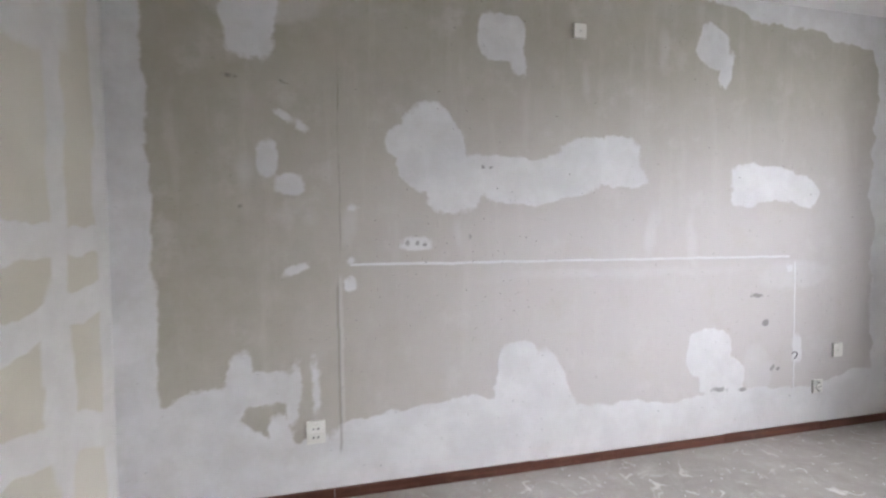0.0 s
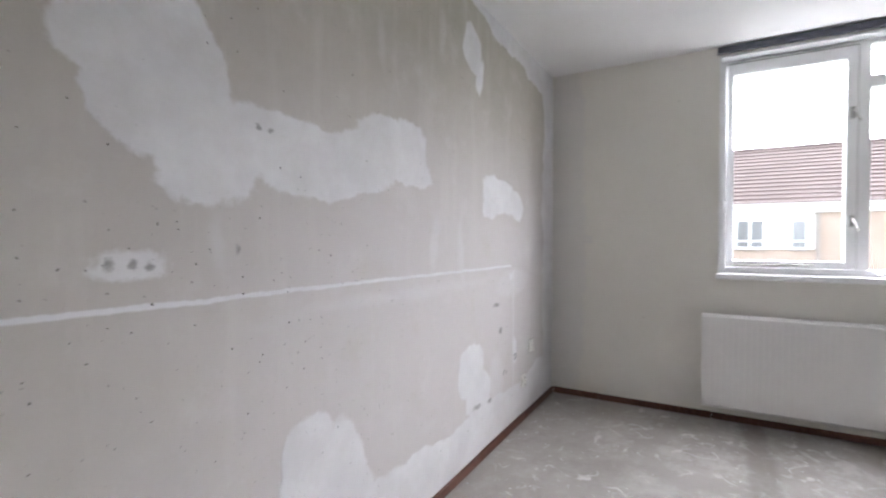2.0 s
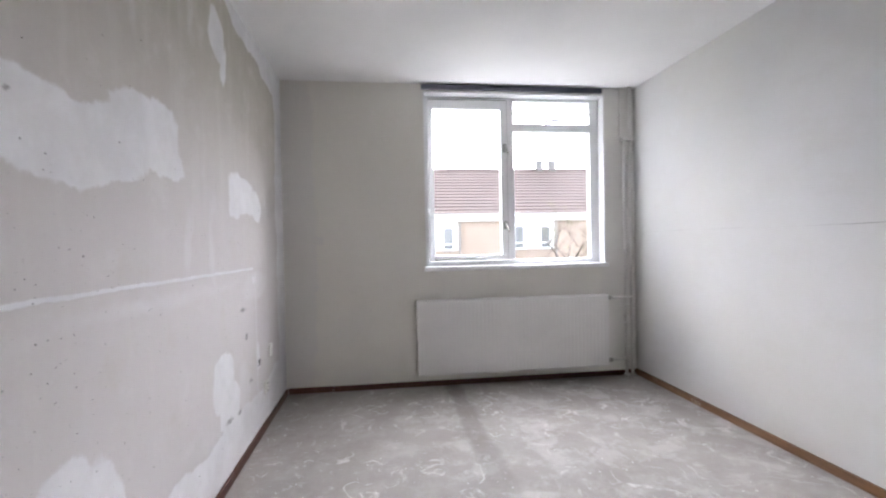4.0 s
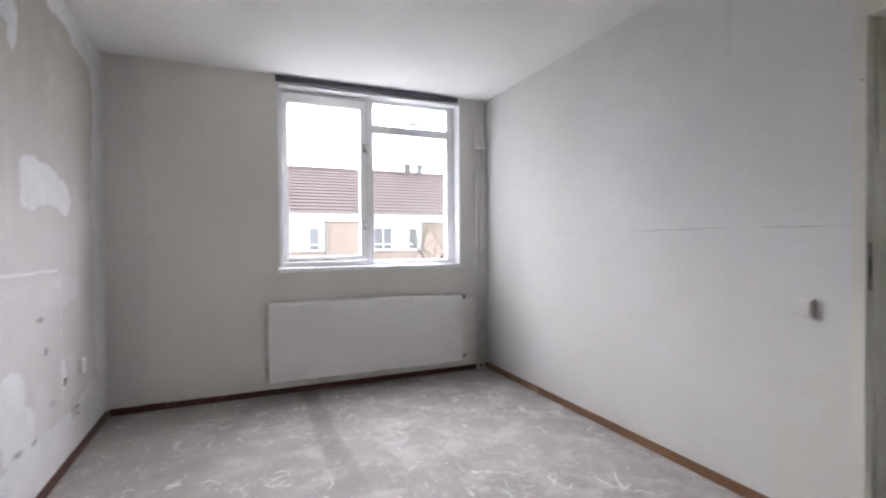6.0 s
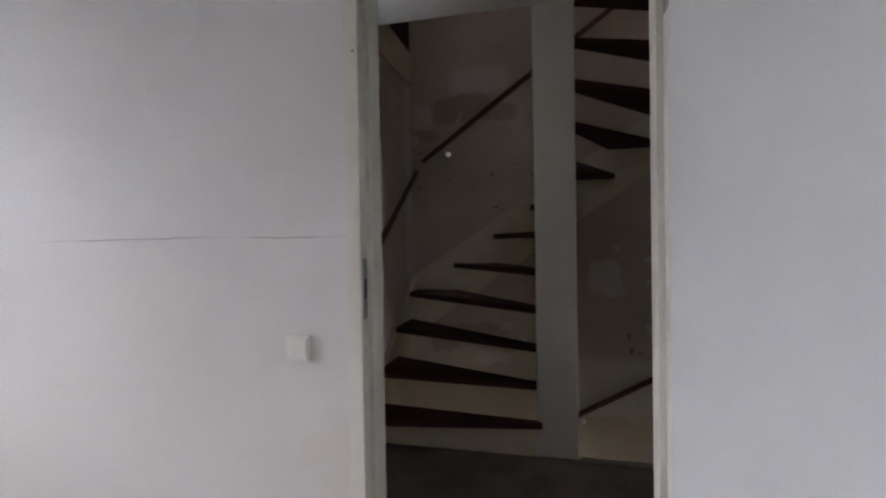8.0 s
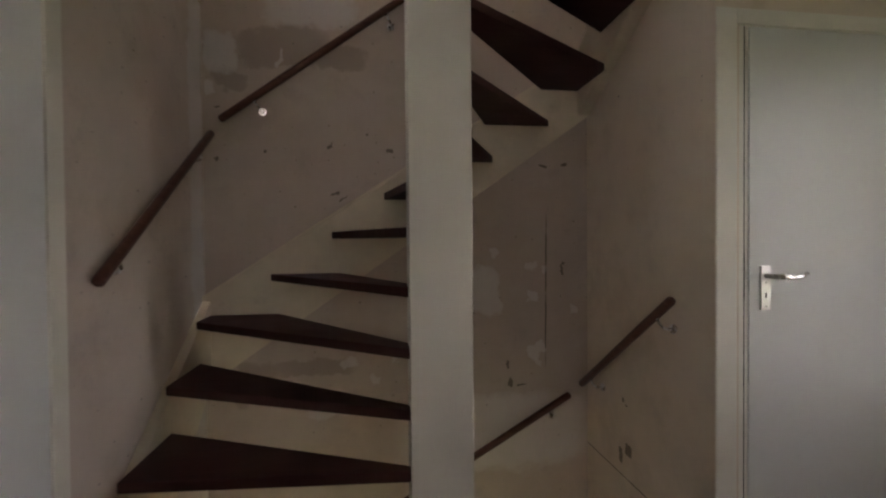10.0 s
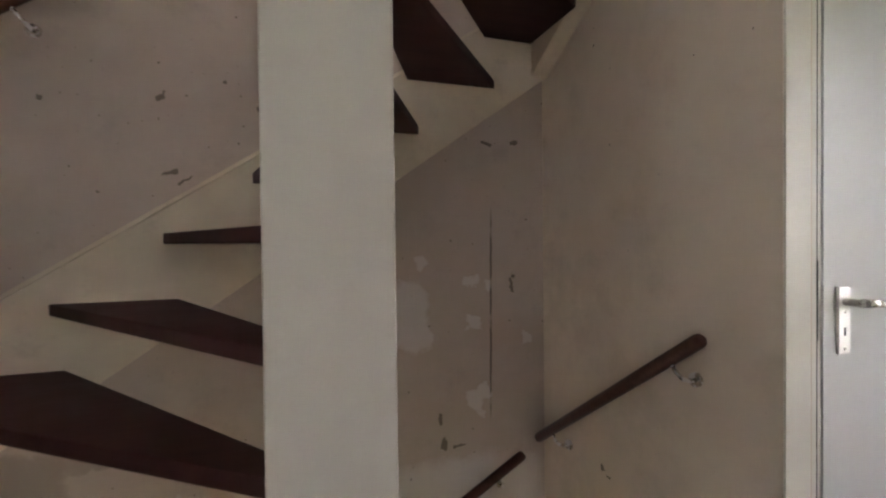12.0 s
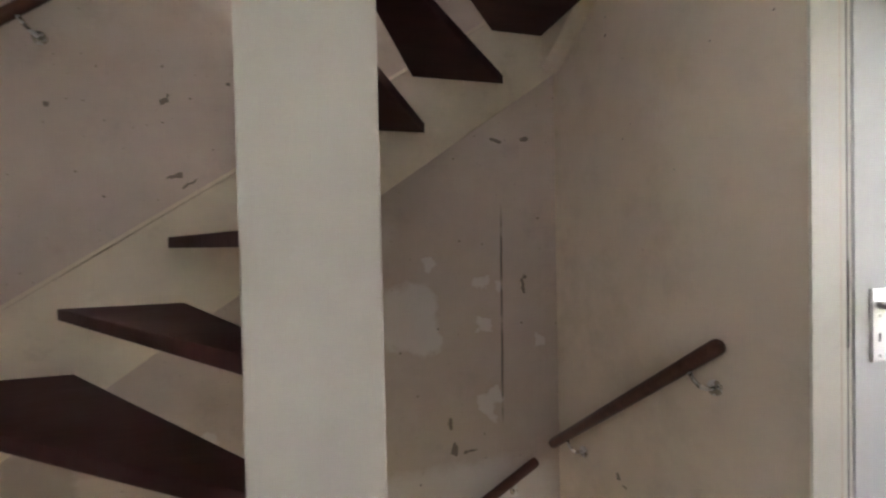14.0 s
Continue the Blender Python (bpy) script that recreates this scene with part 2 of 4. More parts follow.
def north_material():
    n = Nodes("bare plaster with filler patches")

    def field(name):
        a = n.add("ShaderNodeAttribute")
        a.attribute_name = name
        return a.outputs["Fac"]

    x, z = n.axis(0), n.axis(2)
    cloud, fine = n.noise(1.1, 5, 0.6), n.noise(9, 5, 0.65)
    base = n.mix(n.span(cloud, 0.32, 0.68), (0.395, 0.370, 0.300), (0.455, 0.430, 0.360))
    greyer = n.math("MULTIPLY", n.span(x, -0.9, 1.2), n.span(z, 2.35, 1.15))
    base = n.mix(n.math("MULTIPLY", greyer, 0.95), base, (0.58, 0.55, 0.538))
    base = n.mix(n.math("MULTIPLY", n.span(fine, 0.35, 0.75), 0.22), base, (0.58, 0.56, 0.53))
    base = n.mix(n.math("MULTIPLY", n.span(n.noise(3.3, 5, 0.65), 0.52, 0.72), 0.3), base, (0.50, 0.465, 0.385))
    base = n.mix(n.math("MULTIPLY", n.span(n.noise(4.7, 5, 0.65), 0.54, 0.74), 0.35), base, (0.66, 0.635, 0.62))
    streak = n.noise(2.0, 4, 0.6, n.stretch(6, 6, 0.7))
    base = n.mix(n.math("MULTIPLY", n.span(streak, 0.5, 0.75), 0.22), base, (0.66, 0.64, 0.60))
    white = n.mix(n.span(n.noise(5, 4), 0.3, 0.7), (0.66, 0.654, 0.655), (0.75, 0.746, 0.746))
    base = n.mix(n.math("MULTIPLY", n.span(field("thin"), 0.01, -0.03), 0.3), base, white)
    rough = n.math("MULTIPLY", n.math("SUBTRACT", n.noise(38, 4, 0.65), 0.5), 0.030)
    filled = n.span(n.math("ADD", field("fill"), rough), 0.007, -0.009)
    filled = n.math("MULTIPLY", filled, n.span(n.noise(6, 5, 0.7), 0.3, 0.65, 0.72, 0.97))
    # scraped lines of a former fitted cupboard
    moved = n.wobble([(6, 0.008), (40, 0.004)])
    wz, wx = n.axis(2, moved), n.axis(0, moved)
    tilt = n.math("MULTIPLY_ADD", x, 0.009, wz)
    line = n.math("MULTIPLY", band(n, tilt, 1.087, 1.100, 0.003), band(n, x, 0.0, 2.57, 0.01))
    left = n.math("MULTIPLY", band(n, wx, -0.050, -0.034, 0.004), band(n, z, 0.20, 1.04, 0.02))
    right = n.math("MULTIPLY", band(n, wx, 2.608, 2.618, 0.003), band(n, z, 0.10, 1.04, 0.02))
    lines = n.math("MAXIMUM", line, n.math("MAXIMUM", n.math("MULTIPLY", left, 0.3), right))
    solid = n.math("MAXIMUM", filled, lines)
    c = n.mix(solid, base, white)
    shade = n.math("MULTIPLY", band(n, wx, -0.062, -0.050, 0.004), band(n, z, 0.22, 1.0, 0.02))
    c = n.mix(n.math("MULTIPLY", shade, 0.5), c, (0.26, 0.24, 0.21))
    joint = n.math("MULTIPLY", band(n, wx, -0.046, -0.040, 0.004), band(n, z, 1.14, 2.06, 0.05))
    c = n.mix(n.math("MULTIPLY", n.math("MULTIPLY", joint, n.span(n.noise(7, 4), 0.35, 0.6, 0.2, 1.0)), 0.6), c, (0.24, 0.22, 0.18))
    c = n.mix(n.math("MULTIPLY", n.span(n.math("ADD", field("marks"), rough), 0.005, -0.005), 0.66), c, (0.17, 0.16, 0.15))
    specks = n.math("MAXIMUM", n.dots(13, 0.032, 0.28), n.math("MULTIPLY", n.dots(30, 0.050, 0.28), n.span(n.noise(1.7, 3), 0.42, 0.56)))
    crowd = n.shapes([(0.55, 1.02, 0.55, 0.32, 0)], "x", [(3, 0.15)], 0.9)
    specks = n.math("MAXIMUM", specks, n.math("MULTIPLY", crowd, n.dots(21, 0.060, 0.36)))
    specks = n.math("MULTIPLY", specks, n.span(x, -0.35, 0.35, 0.45, 1.0))
    c = n.mix(n.math("MULTIPLY", specks, 0.95), c, (0.075, 0.065, 0.055))
    height = n.math("MULTIPLY_ADD", solid, 1.2, n.math("MULTIPLY", fine, 0.8))
    n.bump(n.math("SUBTRACT", n.math("ADD", height, n.math("MULTIPLY", n.noise(180, 3), 0.35)), specks), 0.5, 0.0025)
    return n.done(c, 0.85, 0, 0.25)


def west_material():
    n = Nodes("plasterboard with filled joints")
    fine = n.noise(8, 5, 0.65)
    base = n.mix(n.span(n.noise(1.3, 4), 0.3, 0.7), (0.48, 0.45, 0.36), (0.56, 0.53, 0.45))
    white = n.mix(n.span(fine, 0.3, 0.7), (0.56, 0.55, 0.535), (0.63, 0.62, 0.605))
    joints = n.shapes([(1.74, 1.5, 0.055, 1.3, 0), (1.1, 1.22, 1.5, 0.055, 0), (1.2, 0.93, 1.4, 0.06, 4), (1.45, 0.60, 0.8, 0.07, -12), (2.07, 1.3, 0.07, 2.0, 0), (1.3, 2.05, 0.55, 0.22, 0),
                       (1.72, 0.75, 0.09, 0.35, 0), (0.3, 1.4, 0.08, 1.6, 0), (-0.6, 1.0, 0.9, 0.10, 0)], "y", [(2.5, 0.06), (10, 0.025), (40, 0.008)], 0.35)
    c = n.mix(n.math("MULTIPLY", joints, 0.75), base, white)
    n.bump(n.math("ADD", joints, n.math("MULTIPLY", fine, 0.6)), 0.4, 0.002)
    return n.done(c, 0.85, 0, 0.25)


def east_material():
    n = Nodes("cream painted plaster")
    fine = n.noise(7, 5, 0.6)
    c = n.mix(n.span(n.noise(0.9, 4), 0.3, 0.7), (0.76, 0.742, 0.68), (0.82, 0.80, 0.74))
    c = n.mix(n.math("MULTIPLY", n.span(fine, 0.45, 0.75), 0.25), c, (0.80, 0.79, 0.76))
    old = n.shapes([(1.98, 1.3, 0.13, 1.4, 0), (1.86, 1.25, 0.06, 0.03, 0), (1.88, 0.86, 0.05, 0.03, 0), (-0.9, 1.5, 0.30, 1.6, 0)], "y", [(3, 0.05), (14, 0.02)], 0.6)
    c = n.mix(n.math("MULTIPLY", old, 0.45), c, (0.70, 0.69, 0.68))
    c = n.mix(n.math("MULTIPLY", n.dots(9, 0.03, 0.12), 0.5), c, (0.25, 0.22, 0.18))
    n.bump(n.math("ADD", fine, n.math("MULTIPLY", n.noise(150, 3), 0.5)), 0.3, 0.0015)
    return n.done(c, 0.75, 0, 0.3)


def south_material():
    n = Nodes("thin white paint over plaster")
    fine, z, x = n.noise(6, 6, 0.65), n.axis(2), n.axis(0)
    c = n.mix(n.span(n.noise(1.0, 4), 0.3, 0.7), (0.67, 0.668, 0.655), (0.73, 0.728, 0.715))
    c = n.mix(n.math("MULTIPLY", n.span(n.noise(2.5, 5, 0.6, n.stretch(1, 1, 3)), 0.5, 0.75), 0.3), c, (0.63, 0.61, 0.565))
    c = n.mix(n.math("MULTIPLY", n.span(fine, 0.5, 0.75), 0.25), c, (0.76, 0.76, 0.76))
    worn = n.shapes([(0.70, 0.20, 0.16, 0.23, 0), (0.615, 0.55, 0.05, 0.16, 0), (0.66, 0.60, 0.09, 0.05, 0)], "x", [(4, 0.05), (15, 0.02)], 0.7)
    c = n.mix(n.math("MULTIPLY", worn, 0.5), c, (0.68, 0.63, 0.53))
    seam_z = n.math("MULTIPLY_ADD", x, -0.004, n.axis(2, n.wobble([(2.5, 0.010), (14, 0.005)])))
    broken = n.math("MAXIMUM", band(n, x, 0.66, 0.90, 0.05), n.math("MULTIPLY", band(n, x, 1.04, 1.62, 0.10), n.span(n.noise(3.4, 3, 0.6), 0.36, 0.55, 0.35, 1.0)))
    broken = n.math("MAXIMUM", broken, n.span(n.noise(2.2, 3, 0.6), 0.40, 0.62, 0.06, 0.45))
    seam = n.math("MULTIPLY", band(n, seam_z, 1.2535, 1.2565, 0.0014), broken)
    board = n.math("MULTIPLY", band(n, n.axis(0, n.wobble([(3, 0.006)])), 1.050, 1.066, 0.014), n.span(z, 1.9, 2.45, 0.05, 0.35))
    c = n.mix(board, c, (0.46, 0.45, 0.41))
    tan = n.math("MULTIPLY", n.span(n.noise(0.7, 4, 0.6), 0.42, 0.66), 0.5)
    c = n.mix(tan, c, (0.685, 0.665, 0.60))
    c = n.mix(n.math("MULTIPLY", seam, 0.75), c, (0.22, 0.21, 0.19))
    n.bump(n.math("SUBTRACT", n.math("ADD", fine, n.math("MULTIPLY", n.noise(160, 3), 0.5)), n.math("MULTIPLY", seam, 2)), 0.3, 0.0015)
    return n.done(c, 0.7, 0, 0.35)


def hall_material(name, rows, along, base_a=(0.465, 0.39, 0.328), base_b=(0.56, 0.478, 0.406), dark=(), cracks=(), stains_and_shade=(), dotted=1.0):
    n = Nodes(name)
    fine = n.noise(8, 6, 0.65)
    c = n.mix(n.span(n.noise(1.4, 5, 0.6), 0.3, 0.7), base_a, base_b)
    c = n.mix(n.math("MULTIPLY", n.span(n.noise(2.6, 5, 0.65), 0.48, 0.72), 0.5), c, (0.47, 0.41, 0.315))
    c = n.mix(n.math("MULTIPLY", n.span(n.noise(4.1, 6, 0.7), 0.52, 0.74), 0.15 + 0.3 * dotted), c, (0.36, 0.305, 0.265))
    c = n.mix(n.math("MULTIPLY", n.span(fine, 0.5, 0.8), 0.25), c, (0.54, 0.51, 0.46))
    if stains_and_shade:
        c = n.mix(n.math("MULTIPLY", n.shapes(stains_and_shade, along, [(5, 0.07), (18, 0.03), (55, 0.012)], 0.6), 0.5), c, (0.27, 0.215, 0.17))
    if rows:
        c = n.mix(n.math("MULTIPLY", n.shapes(rows, along, [(6, 0.06), (22, 0.03), (60, 0.010)], 0.7), 0.58), c, (0.68, 0.66, 0.63))
    if dark:
        c = n.mix(n.math("MULTIPLY", n.shapes(dark, along, [(20, 0.016), (70, 0.010)], 0.5), 0.75), c, (0.10, 0.085, 0.065))
    if cracks:
        c = n.mix(n.math("MULTIPLY", n.math("MULTIPLY", n.shapes(cracks, along, [(25, 0.0025)], 0.6), n.span(n.noise(18, 4), 0.3, 0.55, 0.25, 1.0)), 0.8), c, (0.09, 0.075, 0.06))
    c = n.mix(n.math("MULTIPLY", n.dots(11, 0.05, 0.34 * dotted), 0.75), c, (0.13, 0.11, 0.09))
    c = n.mix(n.math("MULTIPLY", n.dots(26, 0.06, 0.10 * dotted), 0.6), c, (0.13, 0.11, 0.09))
    n.bump(n.math("ADD", fine, n.math("MULTIPLY", n.noise(150, 3), 0.5)), 0.35, 0.002)
    return n.done(c, 0.8, 0, 0.3)


def floor_material():
    n = Nodes("dusty concrete screed")
    c = n.mix(n.span(n.noise(1.6, 5, 0.6), 0.3, 0.7), (0.305, 0.284, 0.254), (0.362, 0.340, 0.309))
    c = n.mix(n.math("MULTIPLY", n.span(n.noise(5, 6, 0.7), 0.45, 0.75), 0.42), c, (0.50, 0.478, 0.45))
    c = n.mix(n.math("MULTIPLY", n.span(n.noise(3.1, 5, 0.7), 0.52, 0.72), 0.4), c, (0.26, 0.238, 0.21))
    blotch = n.span(n.noise(4.2, 6, 0.7, n.wobble([(2, 0.1)])), 0.48, 0.62)
    c = n.mix(n.math("MULTIPLY", n.math("MULTIPLY", blotch, n.span(n.axis(1), 1.7, 0.5, 0.35, 1.0)), 0.42), c, (0.56, 0.545, 0.52))
    # trowelled plaster smears in arcs
    p = n.wobble([(1.3, 0.22), (5, 0.05)])
    thin = n.noise(5.5, 5, 0.65, n.vmath("MULTIPLY", p, (1.0, 2.6, 1.0)))
    other = n.noise(5, 5, 0.65, n.vmath("MULTIPLY", p, (2.6, 1.1, 1.0)))
    smear = n.math("MAXIMUM", n.span(thin, 0.58, 0.74), n.math("MULTIPLY", n.span(other, 0.60, 0.76), 0.8))
    smear = n.math("MULTIPLY", smear, n.span(n.noise(1.2, 3), 0.36, 0.56))
    c = n.mix(n.math("MULTIPLY", smear, 0.75), c, (0.68, 0.67, 0.65))
    curl = n.math("ABSOLUTE", n.math("SUBTRACT", n.noise(3.6, 2, 0.5, n.wobble([(2.2, 0.10), (9, 0.02)])), 0.5))
    curl = n.math("MULTIPLY", n.span(curl, 0.016, 0.004), n.span(n.noise(7, 4, 0.7), 0.47, 0.60))
    curl = n.math("MULTIPLY", curl, n.span(n.noise(1.1, 2), 0.40, 0.55))
    c = n.mix(n.math("MULTIPLY", curl, 0.6), c, (0.74, 0.73, 0.71))
    c = n.mix(n.dots(14, 0.07, 0.16, n.pos), c, (0.75, 0.74, 0.72))
    flick = n.noise(9, 3, 0.6, n.vmath("MULTIPLY", n.wobble([(3, 0.08)]), (0.55, 2.4, 1.0)))
    c = n.mix(n.math("MULTIPLY", n.math("MULTIPLY", n.span(flick, 0.70, 0.74), n.span(n.noise(1.6, 3), 0.42, 0.56)), 0.4), c, (0.74, 0.73, 0.71))
    worn = n.math("MULTIPLY", band(n, n.axis(1, n.wobble([(3, 0.04)])), 0.67, 0.81, 0.025), n.span(n.axis(0), 1.3, 2.4))
    c = n.mix(n.math("MULTIPLY", worn, 0.55), c, (0.20, 0.183, 0.16))
    n.bump(n.math("ADD", n.noise(40, 5), n.math("MULTIPLY", smear, 0.7)), 0.4, 0.003)
    return n.done(c, n.span(n.noise(3, 4), 0.3, 0.7, 0.55, 0.85), 0, 0.3)


def wood_material(name, a, b, rough=0.4, scale=1.0, worn=0.0, worn_color=(0.45, 0.33, 0.2)):
    n = Nodes(name)
    grain = n.noise(14 * scale, 5, 0.6, n.stretch(0.25, 3, 3))
    c = n.mix(n.span(grain, 0.3, 0.7), a, b)
    if worn:
        c = n.mix(n.math("MULTIPLY", n.span(n.noise(6, 6, 0.7), 0.56, 0.66), worn), c, worn_color)
    n.bump(n.math("ADD", n.math("MULTIPLY", grain, 0.3), n.noise(120, 2)), 0.06, 0.0006)
    return n.done(c, n.span(n.noise(3, 4), 0.3, 0.7, rough - 0.04, rough + 0.08), 0, 0.28)


def glass_material():
    n = Nodes("clear window glass")
    n.b.inputs["Transmission Weight"].default_value = 1.0
    n.b.inputs["IOR"].default_value = 1.45
    return n.done((0.98, 0.99, 0.99), 0.0)


def frosted_material():
    n = Nodes("frosted fanlight glass")
    through_glass = n.add("ShaderNodeBsdfTranslucent")
    n.put(through_glass.inputs["Color"], n.mix(n.noise(60, 2), (0.86, 0.87, 0.87), (0.93, 0.94, 0.94)))
    n.t.links.new(through_glass.outputs[0], n.t.nodes["Material Output"].inputs["Surface"])
    return n.mat


def metal_material(name, color, rough):
    n = Nodes(name)
    return n.done(color, n.span(n.noise(40, 3), 0.3, 0.7, rough - 0.05, rough + 0.1), 1.0)


NORTH, WEST, EAST, SOUTH = north_material(), west_material(), east_material(), south_material()
CEILING = painted("white ceiling plaster", (0.85, 0.845, 0.835), 0.8, 0.03, 1.2, 120, 0.3)
FLOOR = floor_material()
HALL_FLOOR = painted("dark grey hall screed", (0.162, 0.135, 0.114), 0.75, 0.25, 3.0, 90, 0.5, 0.5, (0.36, 0.35, 0.33))
FRAME_PAINT = painted("white window paint", (0.88, 0.885, 0.89), 0.4, 0.03, 5)
JAMB = painted("cream door frame paint", (0.70, 0.685, 0.605), 0.42, 0.05, 4, 200, 0.12, 0.10, (0.42, 0.39, 0.32))
DOOR = painted("white door paint", (0.675, 0.695, 0.68), 0.42, 0.02, 2, 240, 0.08)
CREAM = painted("yellowed cream stair paint", (0.645, 0.57, 0.435), 0.5, 0.08, 4, 180, 0.15, 0.4, (0.36, 0.30, 0.21))
POST = painted("cream post paint", (0.542, 0.526, 0.460), 0.5, 0.03, 2.5, 200, 0.1, 0.12, (0.42, 0.39, 0.33))
RADIATOR = painted("white radiator enamel", (0.80, 0.79, 0.775), 0.35, 0.02, 4, 300, 0.04)
PIPE = painted("white pipe paint", (0.70, 0.69, 0.66), 0.4, 0.05, 9)
PLASTIC = painted("ivory switch plastic", (0.76, 0.75, 0.70), 0.3, 0.02, 30)
DARK = painted("dark slate blind rail", (0.075, 0.08, 0.105), 0.5, 0.1, 8)
BASE = wood_material("reddish brown baseboard", (0.075, 0.030, 0.020), (0.14, 0.060, 0.040), 0.5, 1.0, 0.3, (0.22, 0.12, 0.08))
BASE_S = wood_material("orange brown baseboard", (0.155, 0.085, 0.045), (0.235, 0.130, 0.065), 0.5, 1.0, 0.7, (0.42, 0.34, 0.25))
TREAD = wood_material("dark maroon stair stain", (0.042, 0.0115, 0.0105), (0.054, 0.016, 0.014), 0.6, 1.0, 0.04, (0.12, 0.06, 0.045))
RAIL = wood_material("dark brown varnished rail", (0.075, 0.030, 0.022), (0.115, 0.048, 0.034), 0.38, 1.0, 0.35, (0.17, 0.085, 0.055))
GLASS = glass_material()
FROSTED = frosted_material()
CHROME = metal_material("worn chrome", (0.66, 0.65, 0.63), 0.24)
ALU = metal_material("satin aluminium", (0.80, 0.79, 0.77), 0.5)
PLATE = painted("grey zinc plate", (0.30, 0.30, 0.28), 0.5, 0.1, 20)
STEEL = metal_material("dull steel", (0.42, 0.41, 0.38), 0.45)
HOLE = painted("dark hole", (0.03, 0.03, 0.03), 0.8)


# ---- building tools ----
def box(bm, x0, x1, y0, y1, z0, z1):
    v = [bm.verts.new((x, y, z)) for x in (x0, x1) for y in (y0, y1) for z in (z0, z1)]
    for f in ((0, 1, 3, 2), (4, 6, 7, 5), (0, 4, 5, 1), (2, 3, 7, 6), (0, 2, 6, 4), (1, 5, 7, 3)):
        bm.faces.new([v[i] for i in f])
    return bm


def boxes(*rows):
    bm = bmesh.new()
    for r in rows:
        box(bm, *r)
    return bm


def slab(points, z0, z1):
    """An upright prism over a plan outline."""
    bm = bmesh.new()
    low, high = [bm.verts.new((x, y, z0)) for x, y in points], [bm.verts.new((x, y, z1)) for x, y in points]
    bm.faces.new(low[::-1]), bm.faces.new(high)
    for i in range(len(points)):
        j = (i + 1) % len(points)
        bm.faces.new((low[i], low[j], high[j], high[i]))
    bmesh.ops.recalc_face_normals(bm, faces=bm.faces)
    return bm


def plate(points, axis, a, b):
    """A board whose outline lies in the (x, z) or (y, z) plane, between a and b along the other axis."""
    bm = bmesh.new()
    at = (lambda u, z, w: (u, w, z)) if axis == "y" else (lambda u, z, w: (w, u, z))
    one, two = [bm.verts.new(at(u, z, a)) for u, z in points], [bm.verts.new(at(u, z, b)) for u, z in points]
    bm.faces.new(one), bm.faces.new(two[::-1])
    for i in range(len(points)):
        j = (i + 1) % len(points)
        bm.faces.new((one[i], two[i], two[j], one[j]))
    bmesh.ops.recalc_face_normals(bm, faces=bm.faces)
    return bm


def tube(points, radius, sides=14, caps=True):
    """A round bar along a line of points; radius a number or one for each point."""
    bm = bmesh.new()
    pts = [Vector(p) for p in points]
    radii = radius if isinstance(radius, (list, tuple)) else [radius] * len(pts)
    rings, side = [], None
    for i, p in enumerate(pts):
        d = (pts[min(i + 1, len(pts) - 1)] - pts[max(i - 1, 0)]).normalized()
        ref = side if side is not None else (Vector((0, 0, 1)) if abs(d.z) < 0.9 else Vector((1, 0, 0)))
        u = (ref - d * ref.dot(d)).normalized()
        side, w = u, d.cross(u)
        rings.append([bm.verts.new(p + (u * math.cos(a) + w * math.sin(a)) * radii[i]) for a in (2 * math.pi * k / sides for k in range(sides))])
    for a, b in zip(rings, rings[1:]):
        for k in range(sides):
            bm.faces.new((a[k], a[(k + 1) % sides], b[(k + 1) % sides], b[k])).smooth = True
    if caps:
        bm.faces.new(rings[0][::-1]), bm.faces.new(rings[-1])
    return bm


def soften(bm, width=0.003, segments=2):
    bmesh.ops.bevel(bm, geom=bm.edges[:], offset=width, segments=segments, profile=0.7, affect="EDGES", clamp_overlap=True)
    return bm


def mesh_of(name, bm, material):
    me = bpy.data.meshes.new(name)
    bmesh.ops.recalc_face_normals(bm, faces=bm.faces)
    bm.to_mesh(me)
    bm.free()
    me.materials.append(material)
    return me


def part(name, bm, material, parent, label=""):
    ob = new(name, mesh_of(name, bm, material))
    ob.parent = parent
    ob.matrix_parent_inverse = parent.matrix_world.inverted()
    return tagged(ob, label)


def thing(name, label, category, group="", at=(0, 0, 0)):
    ob = new(name)
    ob.location = at
    ob.empty_display_size = 0.1
    bpy.context.view_layer.update()
    return tagged(ob, label, category, group)


def structure(name, bm, material, label, category):
    return tagged(new(name, mesh_of(name, bm, material)), label, category, "", "structure")


# ---- the room's shell ----
structure("floor", boxes((X_W - 0.1, X_E + 0.3, Y_S - 0.002, Y_N + 0.1, -0.2, 0)), FLOOR, "dusty grey concrete screed floor with white plaster smears", "floor")
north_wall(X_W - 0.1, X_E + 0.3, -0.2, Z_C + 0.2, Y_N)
structure("wall_west", boxes((X_W - 0.1, X_W, Y_S, Y_N, -0.2, Z_C + 0.2)), WEST, "plasterboard wall with white filled joints", "wall")
W_Y0, W_Y1, W_Z0, W_Z1 = -0.655, 0.945, 1.0, 2.478
structure("wall_east", boxes((X_E, X_E + 0.28, Y_S - 0.12, W_Y0, -0.2, Z_C + 0.2), (X_E, X_E + 0.28, W_Y1, Y_N, -0.2, Z_C + 0.2),
                             (X_E, X_E + 0.28, W_Y0, W_Y1, -0.2, W_Z0), (X_E, X_E + 0.28, W_Y0, W_Y1, W_Z1, Z_C + 0.2)), EAST, "cream painted plaster wall with a window opening", "wall")
D_X0, D_X1, D_Z = -0.360, 0.566, Z_C
